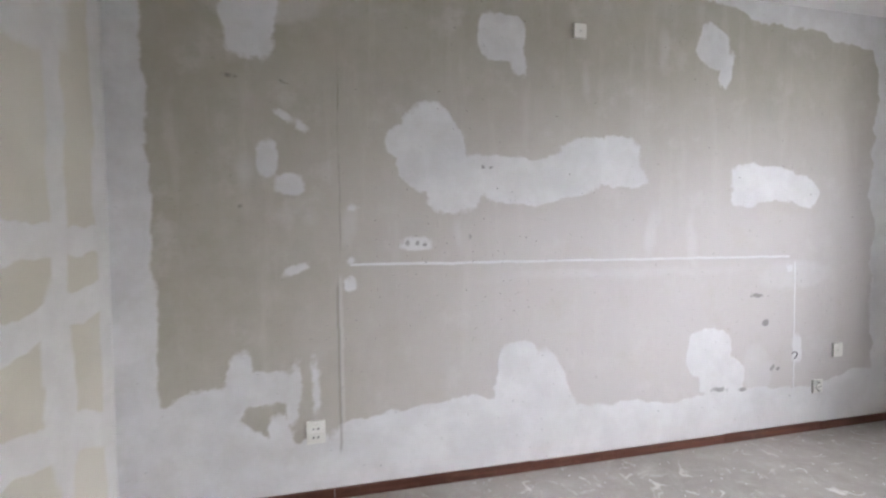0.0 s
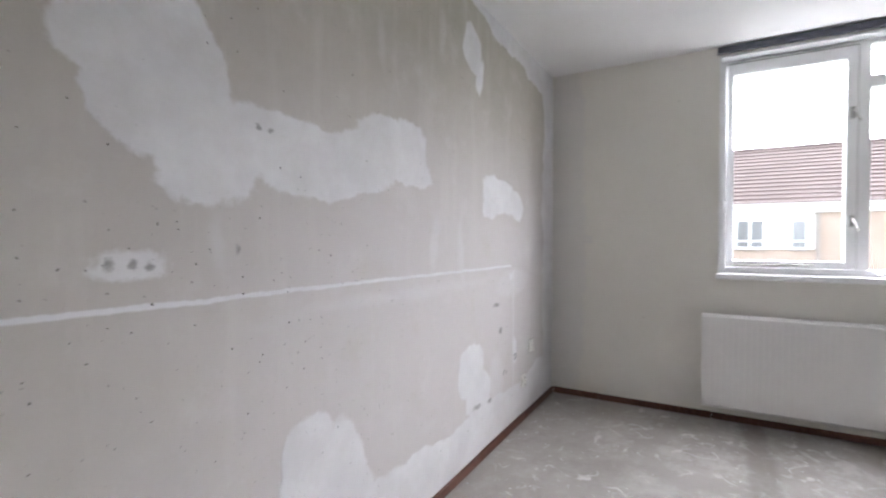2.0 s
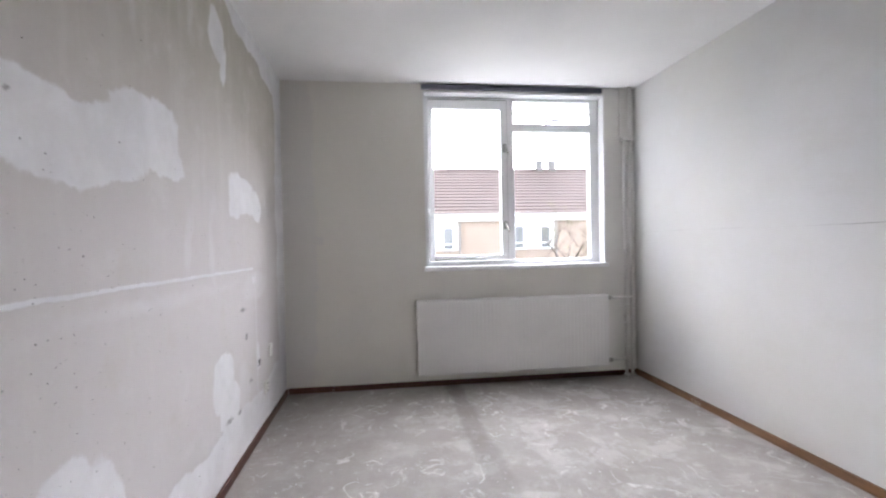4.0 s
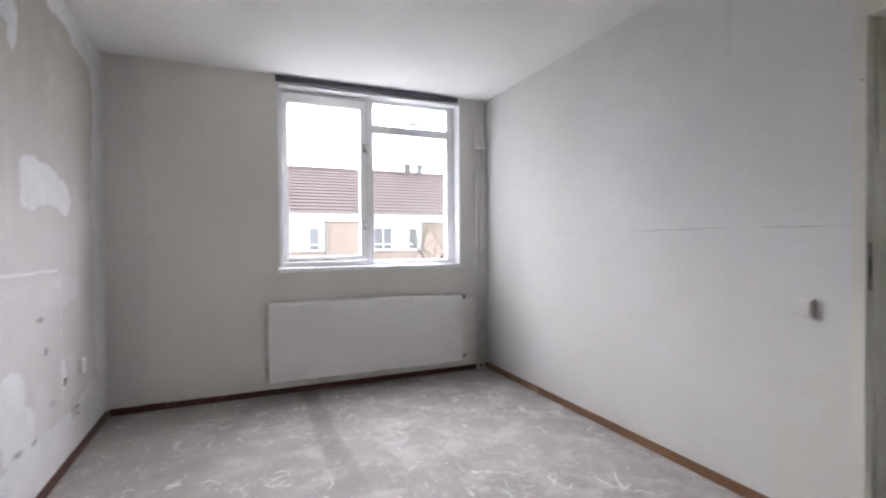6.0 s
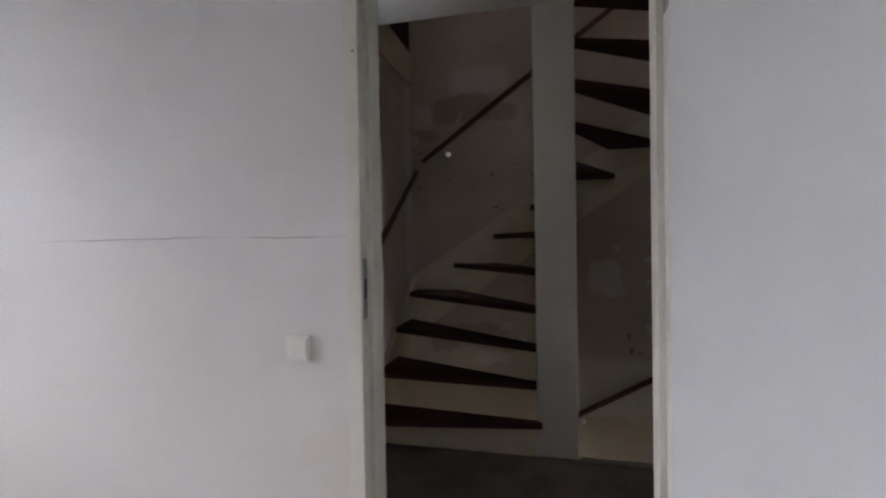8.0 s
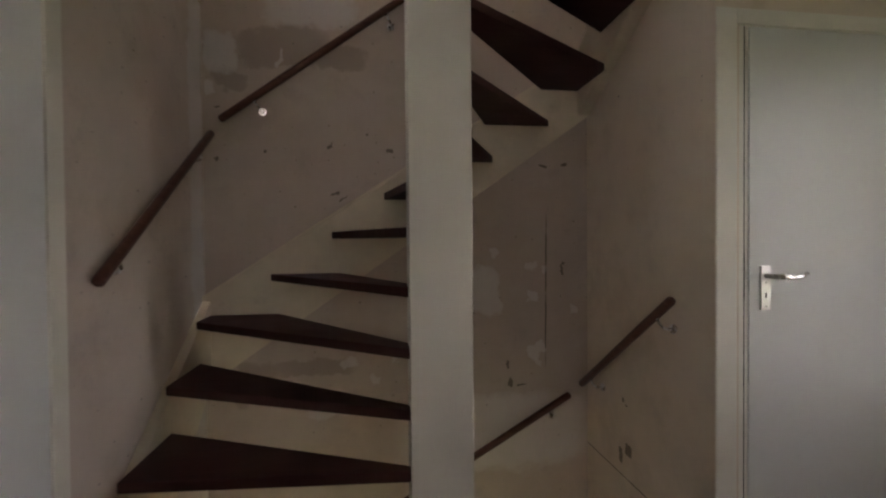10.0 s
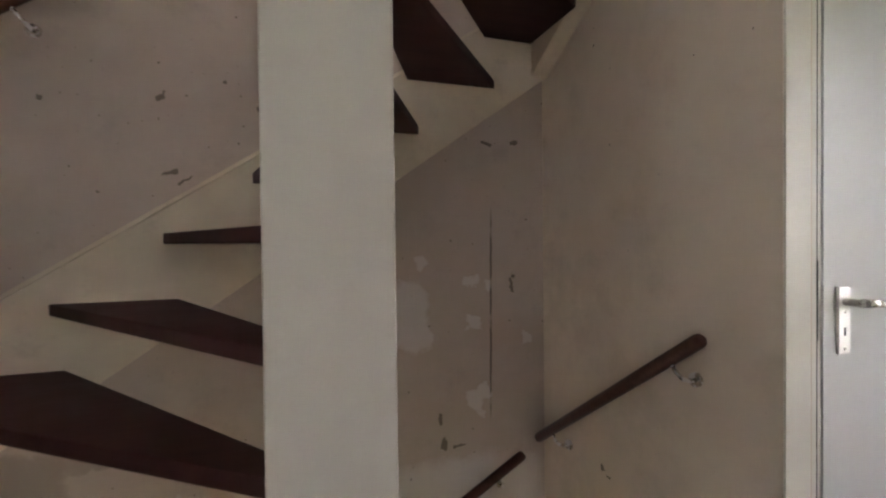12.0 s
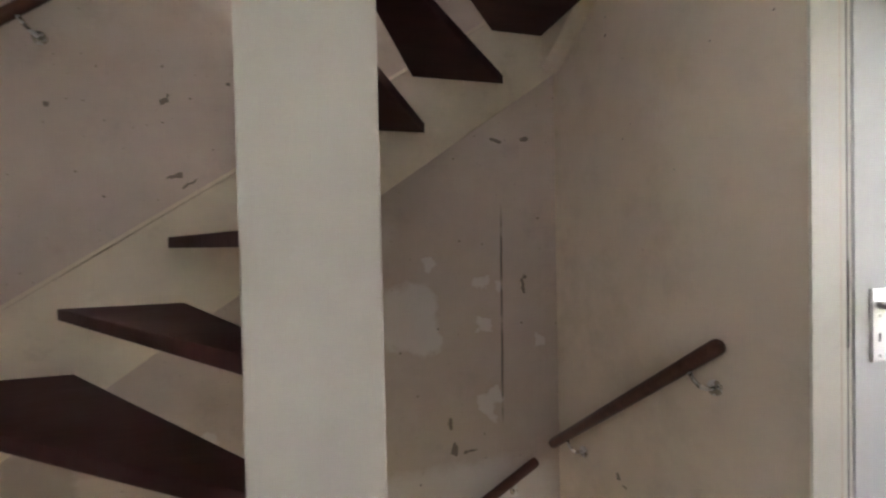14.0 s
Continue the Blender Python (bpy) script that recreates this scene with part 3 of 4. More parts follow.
structure("wall_south", boxes((X_W - 0.1, D_X0, HALL_N, Y_S, -0.2, Z_C + 0.2), (D_X1, X_E, HALL_N, Y_S, -0.2, Z_C + 0.2), (D_X0, D_X1, HALL_N, Y_S, D_Z, Z_C + 0.2)),
          SOUTH, "thinly white painted plaster wall with a long hairline crack", "wall")
structure("ceiling", boxes((X_W, X_E, Y_S, Y_N, Z_C, Z_C + 0.2)), CEILING, "smooth white plaster ceiling", "ceiling")


def baseboard(label, material, x0, x1, y0, y1, height, seed):
    rng = random.Random(seed)
    bm = bmesh.new()
    long_x = x1 - x0 > y1 - y0
    a, end = (x0, x1) if long_x else (y0, y1)
    while a < end - 0.01:
        b = min(end, a + rng.uniform(0.7, 1.5))
        h = height * rng.uniform(0.94, 1.05)
        box(bm, a, b - 0.002, y0, y1, 0, h) if long_x else box(bm, x0, x1, a, b - 0.002, 0, h)
        a = b
    return structure("baseboard", soften(bm, 0.002, 1), material, label, "baseboard")


baseboard("reddish brown wooden baseboard strip with chipped paint", BASE, X_W, X_E - 0.014, Y_N - 0.014, Y_N, 0.050, 3)
baseboard("dark brown wooden baseboard strip", BASE, X_E - 0.014, X_E, Y_S, Y_N - 0.014, 0.046, 4)
baseboard("orange brown worn wooden baseboard strip", BASE_S, D_X1, X_E - 0.014, Y_S, Y_S + 0.014, 0.050, 5)


# ---- window ----
def window():
    w = structure("window_1", boxes((3.57, 3.64, W_Y0, W_Y0 + 0.088, W_Z0, W_Z1)), FRAME_PAINT, "white painted wooden window with a casement and a top vent", "window")
    a, b = 3.57, 3.64
    part("window_frame", soften(boxes((a, b, W_Y1 - 0.045, W_Y1, W_Z0, W_Z1))), FRAME_PAINT, w)
    part("window_frame", soften(boxes((a, b, W_Y0 + 0.088, W_Y1 - 0.045, W_Z1 - 0.035, W_Z1))), FRAME_PAINT, w)
    part("window_frame", soften(boxes((a, b, W_Y0 + 0.088, W_Y1 - 0.045, W_Z0, W_Z0 + 0.045))), FRAME_PAINT, w)
    part("mullion", soften(boxes((a - 0.006, b, 0.142, 0.205, W_Z0 + 0.045, W_Z1 - 0.035))), FRAME_PAINT, w)
    part("transom", soften(boxes((a - 0.003, b, W_Y0 + 0.088, 0.142, 2.176, 2.245))), FRAME_PAINT, w)
    # casement sash, standing proud of its frame
    s0, s1, z0, z1 = 0.208, 0.898, 1.048, 2.436
    sash = part("casement", soften(boxes((3.548, 3.612, s0, s0 + 0.055, z0, z1))), FRAME_PAINT, w)
    part("sash_rail", soften(boxes((3.548, 3.612, s1 - 0.04, s1, z0, z1))), FRAME_PAINT, sash)
    part("sash_rail", soften(boxes((3.548, 3.612, s0 + 0.055, s1 - 0.04, z1 - 0.075, z1))), FRAME_PAINT, sash)
    part("sash_rail", soften(boxes((3.548, 3.612, s0 + 0.055, s1 - 0.04, z0, z0 + 0.045))), FRAME_PAINT, sash)
    for y0, y1, p0, p1 in ((0.255, 0.866, 1.085, 2.370), (W_Y0 + 0.08, 0.150, 1.040, 2.180), (W_Y0 + 0.08, 0.150, 2.240, 2.450)):
        pane = part("pane", boxes((3.590, 3.594, y0, y1, p0, p1)), GLASS, w, "clear glass pane")
        pane.visible_shadow = False
    # dark strips put in as the shade of the gaps around the casement
    part("sash_gap_shade", boxes((3.5490, 3.5695, s0, s1, z1 + 0.0005, z1 + 0.0060)), PLATE, w, "dark strip for the shaded gap above the casement")
    part("sash_gap_shade", boxes((3.5490, 3.5635, s0 - 0.0024, s0 - 0.0004, z0, z1)), PLATE, w)
    for y, z in ((0.236, 2.02), (0.236, 1.35)):
        h = part("casement_catch", soften(boxes((3.520, 3.548, y - 0.012, y + 0.012, z - 0.035, z + 0.035)), 0.004), PLATE, w, "small steel casement catch")
        part("lever", tube([(3.515, y, z + 0.02), (3.505, y - 0.015, z - 0.02), (3.500, y - 0.03, z - 0.06)], 0.006, 8), CHROME, h)
    part("vent_handle", tube([(3.565, -0.15, 2.235), (3.535, -0.15, 2.262), (3.530, -0.18, 2.270), (3.530, -0.28, 2.268)], 0.013, 8), DARK, w, "bent steel vent handle")
    part("casement_stay", tube([(3.545, 0.86, 1.060), (3.53, 0.70, 1.066), (3.53, 0.42, 1.072)], 0.006, 8), STEEL, w, "thin steel casement stay")
    part("stay_pin", soften(boxes((3.52, 3.55, 0.50, 0.60, 1.060, 1.075)), 0.003), STEEL, w)
    for z, h in ((2.402, 0.006), (2.335, 0.010)):
        part("vent_slat", boxes((3.580, 3.588, W_Y0 + 0.09, 0.141, z, z + h)), DARK, w, "narrow grey louvre edge")
    part("window_sill", soften(boxes((3.440, 3.600, W_Y0 - 0.015, W_Y1 + 0.012, 0.968, 1.004)), 0.006), FRAME_PAINT, w, "white painted window sill board")
    for y0, y1 in ((W_Y0, W_Y0 + 0.012), (W_Y1 - 0.012, W_Y1)):
        part("reveal_board", boxes((X_E - 0.004, 3.569, y0, y1, W_Z0 + 0.005, W_Z1)), FRAME_PAINT, w)
    part("reveal_board", boxes((X_E - 0.004, 3.569, W_Y0 + 0.012, W_Y1 - 0.012, W_Z1 - 0.012, W_Z1)), FRAME_PAINT, w)
    part("hinge", tube([(3.545, 0.905, 1.42), (3.545, 0.905, 1.50)], 0.008, 8), FRAME_PAINT, w)
    return w


window()
rail = thing("blind_rail", "dark slate blind rail fixed above the window", "blind rail", at=(3.45, 0.15, 2.5))
part("profile", soften(boxes((3.436, 3.466, -0.625, 0.955, 2.489, 2.530)), 0.003), DARK, rail)
part("end_cap", soften(boxes((3.435, 3.467, 0.955, 0.960, 2.488, 2.531)), 0.002), DARK, rail)


# ---- radiator and pipes ----
def radiator():
    r = thing("radiator", "white ribbed steel panel radiator under the window", "radiator", at=(3.36, 0.215, 0.113))
    y0, y1, z0, z1 = -0.605, 1.035, 0.118, 0.735
    bm, count = bmesh.new(), 49
    step = (y1 - y0 - 0.03) / count
    line = [(3.330, y0)]
    for k in range(count):
        a = y0 + 0.015 + k * step
        line += [(3.330, a), (3.330, a + step * 0.62), (3.3309, a + step * 0.74), (3.3309, a + step * 0.88)]
    line.append((3.330, y1))
    rows = [[bm.verts.new((x + d, y, z)) for x, y in line] for z, d in ((z0, 0.012), (z0 + 0.012, 0), (z1 - 0.012, 0), (z1, 0.012))]
    for lo, hi in zip(rows, rows[1:]):
        for k in range(len(line) - 1):
            bm.faces.new((lo[k], lo[k + 1], hi[k + 1], hi[k]))
    part("front_panel", bm, RADIATOR, r, "white ribbed front panel")
    part("rear_panel", soften(boxes((3.405, 3.420, y0 + 0.01, y1 - 0.01, z0, z1 - 0.005)), 0.004), RADIATOR, r)
    for a in (y0, y1 - 0.006):
        part("side_cover", soften(boxes((3.334, 3.42, a, a + 0.006, z0 + 0.01, z1)), 0.002), RADIATOR, r)
    top = part("top_grille", boxes((3.336, 3.345, y0 + 0.006, y1 - 0.006, z1 - 0.006, z1), (3.408, 3.418, y0 + 0.006, y1 - 0.006, z1 - 0.006, z1)), RADIATOR, r)
    for k in range(60):
        a = y0 + 0.02 + k * (y1 - y0 - 0.04) / 60
        part("grille_bar", boxes((3.345, 3.408, a, a + 0.010, z1 - 0.006, z1 - 0.002)), RADIATOR, top)
    for z in (0.165, 0.705):
        v = part("valve", tube([(3.37, y0, z), (3.37, y0 - 0.045, z)], 0.017, 12), STEEL, r, "dull steel pipe coupling")
        part("nut", tube([(3.37, y0 - 0.012, z), (3.37, y0 - 0.030, z)], 0.022, 6), STEEL, v)
    for a in (y0 + 0.25, y1 - 0.25):
        part("bracket", boxes((3.42, X_E, a - 0.015, a + 0.015, z0 + 0.05, z1 - 0.06)), STEEL, r)


radiator()


def pipes():
    g = "heating pipes"
    p = thing("heating_pipe", "white painted vertical heating pipe in the corner", "pipe", g, at=(3.42, -0.815, 0))
    part("riser", tube([(3.425, -0.815, 0), (3.425, -0.815, 2.09)], 0.013, 12), PIPE, p)
    part("floor_collar", tube([(3.425, -0.815, 0.0), (3.425, -0.815, 0.02)], 0.026, 14), PIPE, p)
    part("branch", tube([(3.425, -0.815, 0.165), (3.40, -0.80, 0.165), (3.37, -0.74, 0.165), (3.37, -0.655, 0.165)], 0.009, 10), PIPE, p)
    q = thing("heating_pipe", "white painted full height heating pipe in the corner", "pipe", g, at=(3.42, -0.868, 0))
    part("riser", tube([(3.425, -0.870, 0), (3.425, -0.870, Z_C)], 0.014, 12), PIPE, q)
    part("floor_collar", tube([(3.425, -0.870, 0.0), (3.425, -0.870, 0.02)], 0.026, 14), PIPE, q)
    part("branch", tube([(3.425, -0.870, 0.705), (3.40, -0.855, 0.705), (3.37, -0.78, 0.705), (3.37, -0.655, 0.705)], 0.009, 10), PIPE, q)
    for z in (0.45, 0.52, 1.08):
        part("joint", tube([(3.425, -0.815, z), (3.425, -0.815, z + 0.035)], 0.019, 12), PIPE, p)
    part("wall_clip", soften(boxes((3.40, X_E, -0.895, -0.79, 2.075, 2.10)), 0.004), PIPE, q, "white pipe clip")
    part("casing", boxes((3.445, X_E, -0.850, -0.792, 2.10, Z_C - 0.004)), EAST, q, "thin boarded pipe casing")


pipes()


# ---- sockets and switches ----
def wall_plate(name, label, category, m, w, h, kind):
    """A plate in the x, z plane that faces -y, then moved to m."""
    t = thing(name, label, category, "wall plates" if kind != "box" else "")
    part("cover", soften(boxes((-w / 2, w / 2, -0.012, 0, -h / 2, h / 2)), 0.004), PLASTIC, t)
    if kind == "socket":
        ring = tube([(0, -0.022, 0), (0, -0.010, 0)], 0.021, 18)
        part("socket_ring", ring, PLASTIC, t)
        for dz in (0.024, -0.024):
            part("earth_clip", boxes((-0.004, 0.004, -0.0235, -0.012, dz - 0.005, dz + 0.005)), STEEL, t)
        for dx in (-0.0095, 0.0095):
            part("pin_hole", tube([(dx, -0.0228, 0), (dx, -0.0218, 0)], 0.0032, 8), HOLE, t)
    if kind == "double":
        for dz in (0.020, -0.020):
            part("socket_face", soften(boxes((-w * 0.36, w * 0.36, -0.018, -0.011, dz - 0.017, dz + 0.017)), 0.004), PLASTIC, t)
            for dx in (-0.010, 0.010):
                part("pin_hole", tube([(dx, -0.0192, dz), (dx, -0.0178, dz)], 0.0045, 8), HOLE, t)
    if kind == "switch":
        part("housing", soften(boxes((-w * 0.42, w * 0.42, -0.019, -0.011, -h * 0.42, h * 0.42)), 0.006), PLASTIC, t)
        part("rocker", soften(boxes((-w * 0.33, w * 0.33, -0.022, -0.0185, 0.004, h * 0.34)), 0.003), PLASTIC, t)
        part("rocker", soften(boxes((-w * 0.33, w * 0.33, -0.021, -0.0185, -h * 0.34, -0.002)), 0.003), PLASTIC, t)
    if kind in ("blank", "box"):
        part("screw", tube([(0, -0.0135, 0), (0, -0.0115, 0)], 0.004, 8), STEEL, t)
    t.matrix_world = m
    return t


wall_plate("socket", "ivory double wall socket low on the plaster wall", "socket", pose(-0.168, Y_N, 0.325), 0.085, 0.105, "double")
wall_plate("blank_plate", "ivory blank cover plate low on the plaster wall", "cover plate", pose(2.945, Y_N, 0.485), 0.075, 0.085, "blank")
wall_plate("socket", "ivory wall socket above the baseboard", "socket", pose(2.790, Y_N, 0.272), 0.075, 0.080, "socket")
wall_plate("junction_plate", "ivory square junction cover high on the wall", "cover plate", pose(1.185, Y_N, 2.266), 0.070, 0.075, "box")
wall_plate("light_switch", "ivory surface light switch beside the door", "switch", pose(0.730, Y_S, 0.920, 0, 0, 180), 0.082, 0.080, "switch")
ring = thing("cable_loop", "short dark cable loop sticking out of filler", "cable", at=(2.60, Y_N, 0.475))
part("wire", tube([(2.60 + 0.022 * math.cos(a), Y_N - 0.012 - 0.006 * math.sin(a), 0.475 + 0.024 * math.sin(a)) for a in [radians(d) for d in range(-60, 151, 15)]], 0.0025, 6), HOLE, ring)


def crumbs(name, label, material, count, seed, area):
    """Small broken bits lying on the floor."""
    rng = random.Random(seed)
    bm = bmesh.new()
    for _ in range(count):
        x, y = area(rng)
        r, turn = rng.uniform(0.002, 0.006) * (2.0 if rng.random() < 0.08 else 1.0), rng.uniform(0, 6.3)
        ring, top = [], []
        for k in range(5):
            a = turn + k * 1.2566
            q = r * rng.uniform(0.6, 1.2)
            ring.append(bm.verts.new((x + q * math.cos(a), y + q * math.sin(a), 0.0003)))
            top.append(bm.verts.new((x + q * 0.6 * math.cos(a), y + q * 0.6 * math.sin(a), 0.0003 + r * rng.uniform(0.3, 0.7))))
        bm.faces.new(top)
        for k in range(5):
            bm.faces.new((ring[k], ring[(k + 1) % 5], top[(k + 1) % 5], top[k]))
    return tagged(new(name, mesh_of(name, bm, material)), label, "debris", "", "stuff")


CRUMB = painted("white plaster crumb", (0.52, 0.51, 0.49), 0.9, 0.08, 40)
CHIP = painted("pale wood splinter", (0.50, 0.40, 0.26), 0.8, 0.15, 30)
crumbs("plaster_crumbs", "white plaster crumbs scattered over the screed floor", CRUMB, 130, 21, lambda r: (r.uniform(X_W + 0.1, X_E - 0.1), r.uniform(Y_S + 0.1, Y_N - 0.05)))
crumbs("plaster_crumbs", "white plaster crumbs along the patched wall", CRUMB, 70, 22, lambda r: (r.uniform(X_W + 0.1, X_E - 0.1), Y_N - 0.02 - abs(r.gauss(0, 0.12))))
crumbs("wood_splinters", "pale wood splinters beside the baseboard", CHIP, 60, 23, lambda r: (r.gauss(-0.25, 0.18), Y_N - 0.018 - abs(r.gauss(0, 0.02))))

# ---- the room's door ----
def door_frame(name, label, x0, x1, y_room, y_back, head, top, hinge_right):
    """A timber frame in a wall along x; the rebate lies on the y_room side."""
    s = 1 if y_room > y_back else -1
    w = structure(name, soften(boxes((x0, x0 + 0.045, min(y_room + s * 0.006, y_back - s * 0.006), max(y_room + s * 0.006, y_back - s * 0.006), 0, top)), 0.003), JAMB, label, "door frame")
    lo, hi = sorted((y_room + s * 0.006, y_back - s * 0.006))
    part("jamb", soften(boxes((x1 - 0.045, x1, lo, hi, 0, top)), 0.003), JAMB, w)
    a, b = sorted((y_room - s * 0.040, y_back - s * 0.004))
    part("stop", soften(boxes((x0 + 0.045, x0 + 0.064, a, b, 0, head)), 0.003), JAMB, w)
    part("stop", soften(boxes((x1 - 0.062, x1 - 0.045, a, b, 0, head)), 0.003), JAMB, w)
    part("head", soften(boxes((x0 + 0.045, x1 - 0.045, lo, hi, head, head + 0.055)), 0.003), JAMB, w)
    return w


frame_1 = door_frame("door_frame_1", "cream painted timber door frame with an upper panel", D_X0, D_X1, Y_S, HALL_N, 2.035, Z_C, True)
part("upper_panel", boxes((D_X0 + 0.045, D_X1 - 0.045, Y_S - 0.075, Y_S - 0.055, 2.09, Z_C)), SOUTH, frame_1, "grey painted panel above the door head")
part("strike_plate", boxes((D_X1 - 0.0475, D_X1 - 0.0445, Y_S - 0.030, Y_S - 0.002, 1.010, 1.190)), PLATE, frame_1, "dull steel strike plate")
part("bolt_hole", boxes((D_X1 - 0.0482, D_X1 - 0.0470, Y_S - 0.024, Y_S - 0.010, 1.07, 1.13)), HOLE, frame_1)
for z in (0.22, 1.86):
    part("hinge_leaf", boxes((D_X0 + 0.044, D_X0 + 0.0475, Y_S - 0.034, Y_S + 0.004, z - 0.045, z + 0.045)), STEEL, frame_1)
part("nick", tube([(D_X1 - 0.03, Y_S + 0.007, 1.80), (D_X1 - 0.03, Y_S + 0.0055, 1.80)], 0.005, 8), PLATE, frame_1)


def lever_handle(parent, x, y, z, s, d):
    """A long plate with a lever, on a face at y that looks to s along y; the lever points to d along x."""
    base = part("handle_plate", soften(boxes((x - 0.021, x + 0.021, min(y, y + s * 0.008), max(y, y + s * 0.008), z - 0.132, z + 0.038)), 0.003), ALU, parent, "satin aluminium handle plate")
    part("neck", tube([(x, y + s * 0.006, z), (x, y + s * 0.045, z)], 0.009, 12), CHROME, base)
    part("lever", tube([(x, y + s * 0.045, z), (x + d * 0.03, y + s * 0.050, z - 0.001), (x + d * 0.08, y + s * 0.050, z - 0.004), (x + d * 0.12, y + s * 0.046, z + 0.001), (x + d * 0.145, y + s * 0.044, z + 0.010)],
                       [0.011, 0.011, 0.010, 0.009, 0.008], 12), CHROME, base)
    for dz in (-0.025, -0.118):
        part("screw", tube([(x, y + s * 0.0075, z + dz), (x, y + s * 0.0095, z + dz)], 0.004, 8), STEEL, base)
    part("keyhole", boxes((x - 0.003, x + 0.003, min(y + s * 0.0075, y + s * 0.009), max(y + s * 0.0075, y + s * 0.009), z - 0.085, z - 0.065)), HOLE, base)
    return base


HINGE = Matrix.Translation((D_X0 + 0.046, Y_S + 0.016, 0)) @ pose(0, 0, 0, 0, 0, 112)
leaf = structure("door_1", soften(boxes((0, 0.805, 0, 0.040, 0.012, 2.028)), 0.003), DOOR, "smooth white door standing open into the room", "door")
lever_handle(leaf, 0.745, 0.040, 1.10, 1, -1)
lever_handle(leaf, 0.745, 0.0, 1.10, -1, -1)
for z in (0.22, 1.86):
    part("hinge", tube([(-0.003, -0.004, z - 0.045), (-0.003, -0.004, z + 0.045)], 0.007, 10), STEEL, leaf)
leaf.matrix_world = HINGE

# ---- hall and stairwell shell ----
structure("floor_hall", boxes((HALL_W, HALL_E, EDGE + 0.002, Y_S - 0.002, -0.235, 0)), HALL_FLOOR, "dark grey dusty hall floor", "floor")
structure("ceiling_hall", boxes((HALL_W, HALL_E, EDGE, HALL_N, Z_H, STOREY)), CEILING, "white hall ceiling and landing edge", "ceiling")
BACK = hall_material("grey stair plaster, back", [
    (-0.40, 0.95, 0.11, 0.12, 0), (-0.47, 0.88, 0.06, 0.09, -25), (-0.49, 1.18, 0.030, 0.035, -20), (-0.72, 1.09, 0.032, 0.022, 0), (-0.80, 1.06, 0.016, 0.018, 0), (-0.72, 0.90, 0.028, 0.032, 0), (-0.75, 0.55, 0.04, 0.05, 30), (-0.78, 0.60, 0.03, 0.03, 0),
    (-1.0, 0.83, 0.025, 0.03, 0), (0.35, 0.56, 0.05, 0.03, 0), (0.10, 0.58, 0.02, 0.02, 0), (1.04, 2.28, 0.09, 0.11, 0), (0.713, 2.27, 0.012, 0.05, 20), (1.09, 2.09, 0.02, 0.03, 0), (0.55, 2.55, 0.25, 0.10, 0),
    (-0.5, 0.10, 0.55, 0.22, 0), (0.45, 0.30, 0.14, 0.05, 0), (0.22, 0.46, 0.03, 0.02, 0)], "x",
    # wall stains near the rail; the last two rows paint shade under the treads
    stains_and_shade=[(0.70, 2.32, 0.24, 0.10, -8), (0.98, 2.14, 0.10, 0.05, 20), (0.40, 2.28, 0.16, 0.08, 0), (0.55, 0.52, 0.22, 0.05, 0), (0.86, 0.45, 0.12, 0.12, 0)],
    cracks=[(-0.815, 0.94, 0.005, 0.44, 0.5)],
    dark=[(-0.80, 1.685, 0.024, 0.008, 15), (-0.93, 1.695, 0.017, 0.010, -15), (-0.915, 1.06, 0.008, 0.032, -8), (-0.925, 1.10, 0.011, 0.010, 0), (-0.59, 0.385, 0.018, 0.022, 25), (-0.66, 0.37, 0.03, 0.006, -5), (-0.575, 0.50, 0.006, 0.025, -8),
          (0.425, 1.515, 0.026, 0.006, -12), (0.375, 1.485, 0.030, 0.005, -35), (0.455, 1.77, 0.016, 0.010, -25), (0.44, 1.785, 0.005, 0.014, 10), (0.113, 1.76, 0.018, 0.014, 0), (1.056, 1.70, 0.012, 0.012, -20), (1.05, 1.985, 0.018, 0.005, 0), (0.797, 1.746, 0.010, 0.007, 0), (0.24, 1.847, 0.007, 0.007, 0), (-0.58, 1.645, 0.016, 0.005, 5)])
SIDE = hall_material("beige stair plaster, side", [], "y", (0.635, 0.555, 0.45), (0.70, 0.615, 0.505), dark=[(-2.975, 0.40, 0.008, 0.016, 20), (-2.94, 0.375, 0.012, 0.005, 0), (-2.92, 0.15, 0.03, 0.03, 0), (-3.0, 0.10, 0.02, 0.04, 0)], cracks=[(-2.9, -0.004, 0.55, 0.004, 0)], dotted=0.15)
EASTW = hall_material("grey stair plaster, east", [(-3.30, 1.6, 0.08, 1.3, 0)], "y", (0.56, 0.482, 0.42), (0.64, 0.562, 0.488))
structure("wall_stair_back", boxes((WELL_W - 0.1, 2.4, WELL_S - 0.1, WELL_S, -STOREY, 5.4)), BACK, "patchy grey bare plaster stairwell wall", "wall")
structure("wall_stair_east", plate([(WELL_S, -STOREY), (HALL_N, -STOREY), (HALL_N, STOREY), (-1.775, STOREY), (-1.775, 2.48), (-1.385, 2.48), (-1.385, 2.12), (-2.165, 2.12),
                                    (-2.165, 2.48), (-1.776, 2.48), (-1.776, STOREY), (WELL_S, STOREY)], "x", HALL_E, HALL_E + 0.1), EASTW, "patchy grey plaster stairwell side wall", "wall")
# dark board added where the recess above the fascia lies in shade
structure("trim", soften(boxes((HALL_E + 0.002, HALL_E + 0.024, WELL_S + 0.003, -2.93, STOREY, 3.30)), 0.003), TREAD, "dark board for the shade above the fascia beside the upper landing", "trim")
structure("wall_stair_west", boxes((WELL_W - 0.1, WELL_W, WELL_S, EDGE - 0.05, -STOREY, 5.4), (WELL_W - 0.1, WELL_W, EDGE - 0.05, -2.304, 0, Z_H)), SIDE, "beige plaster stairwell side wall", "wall")
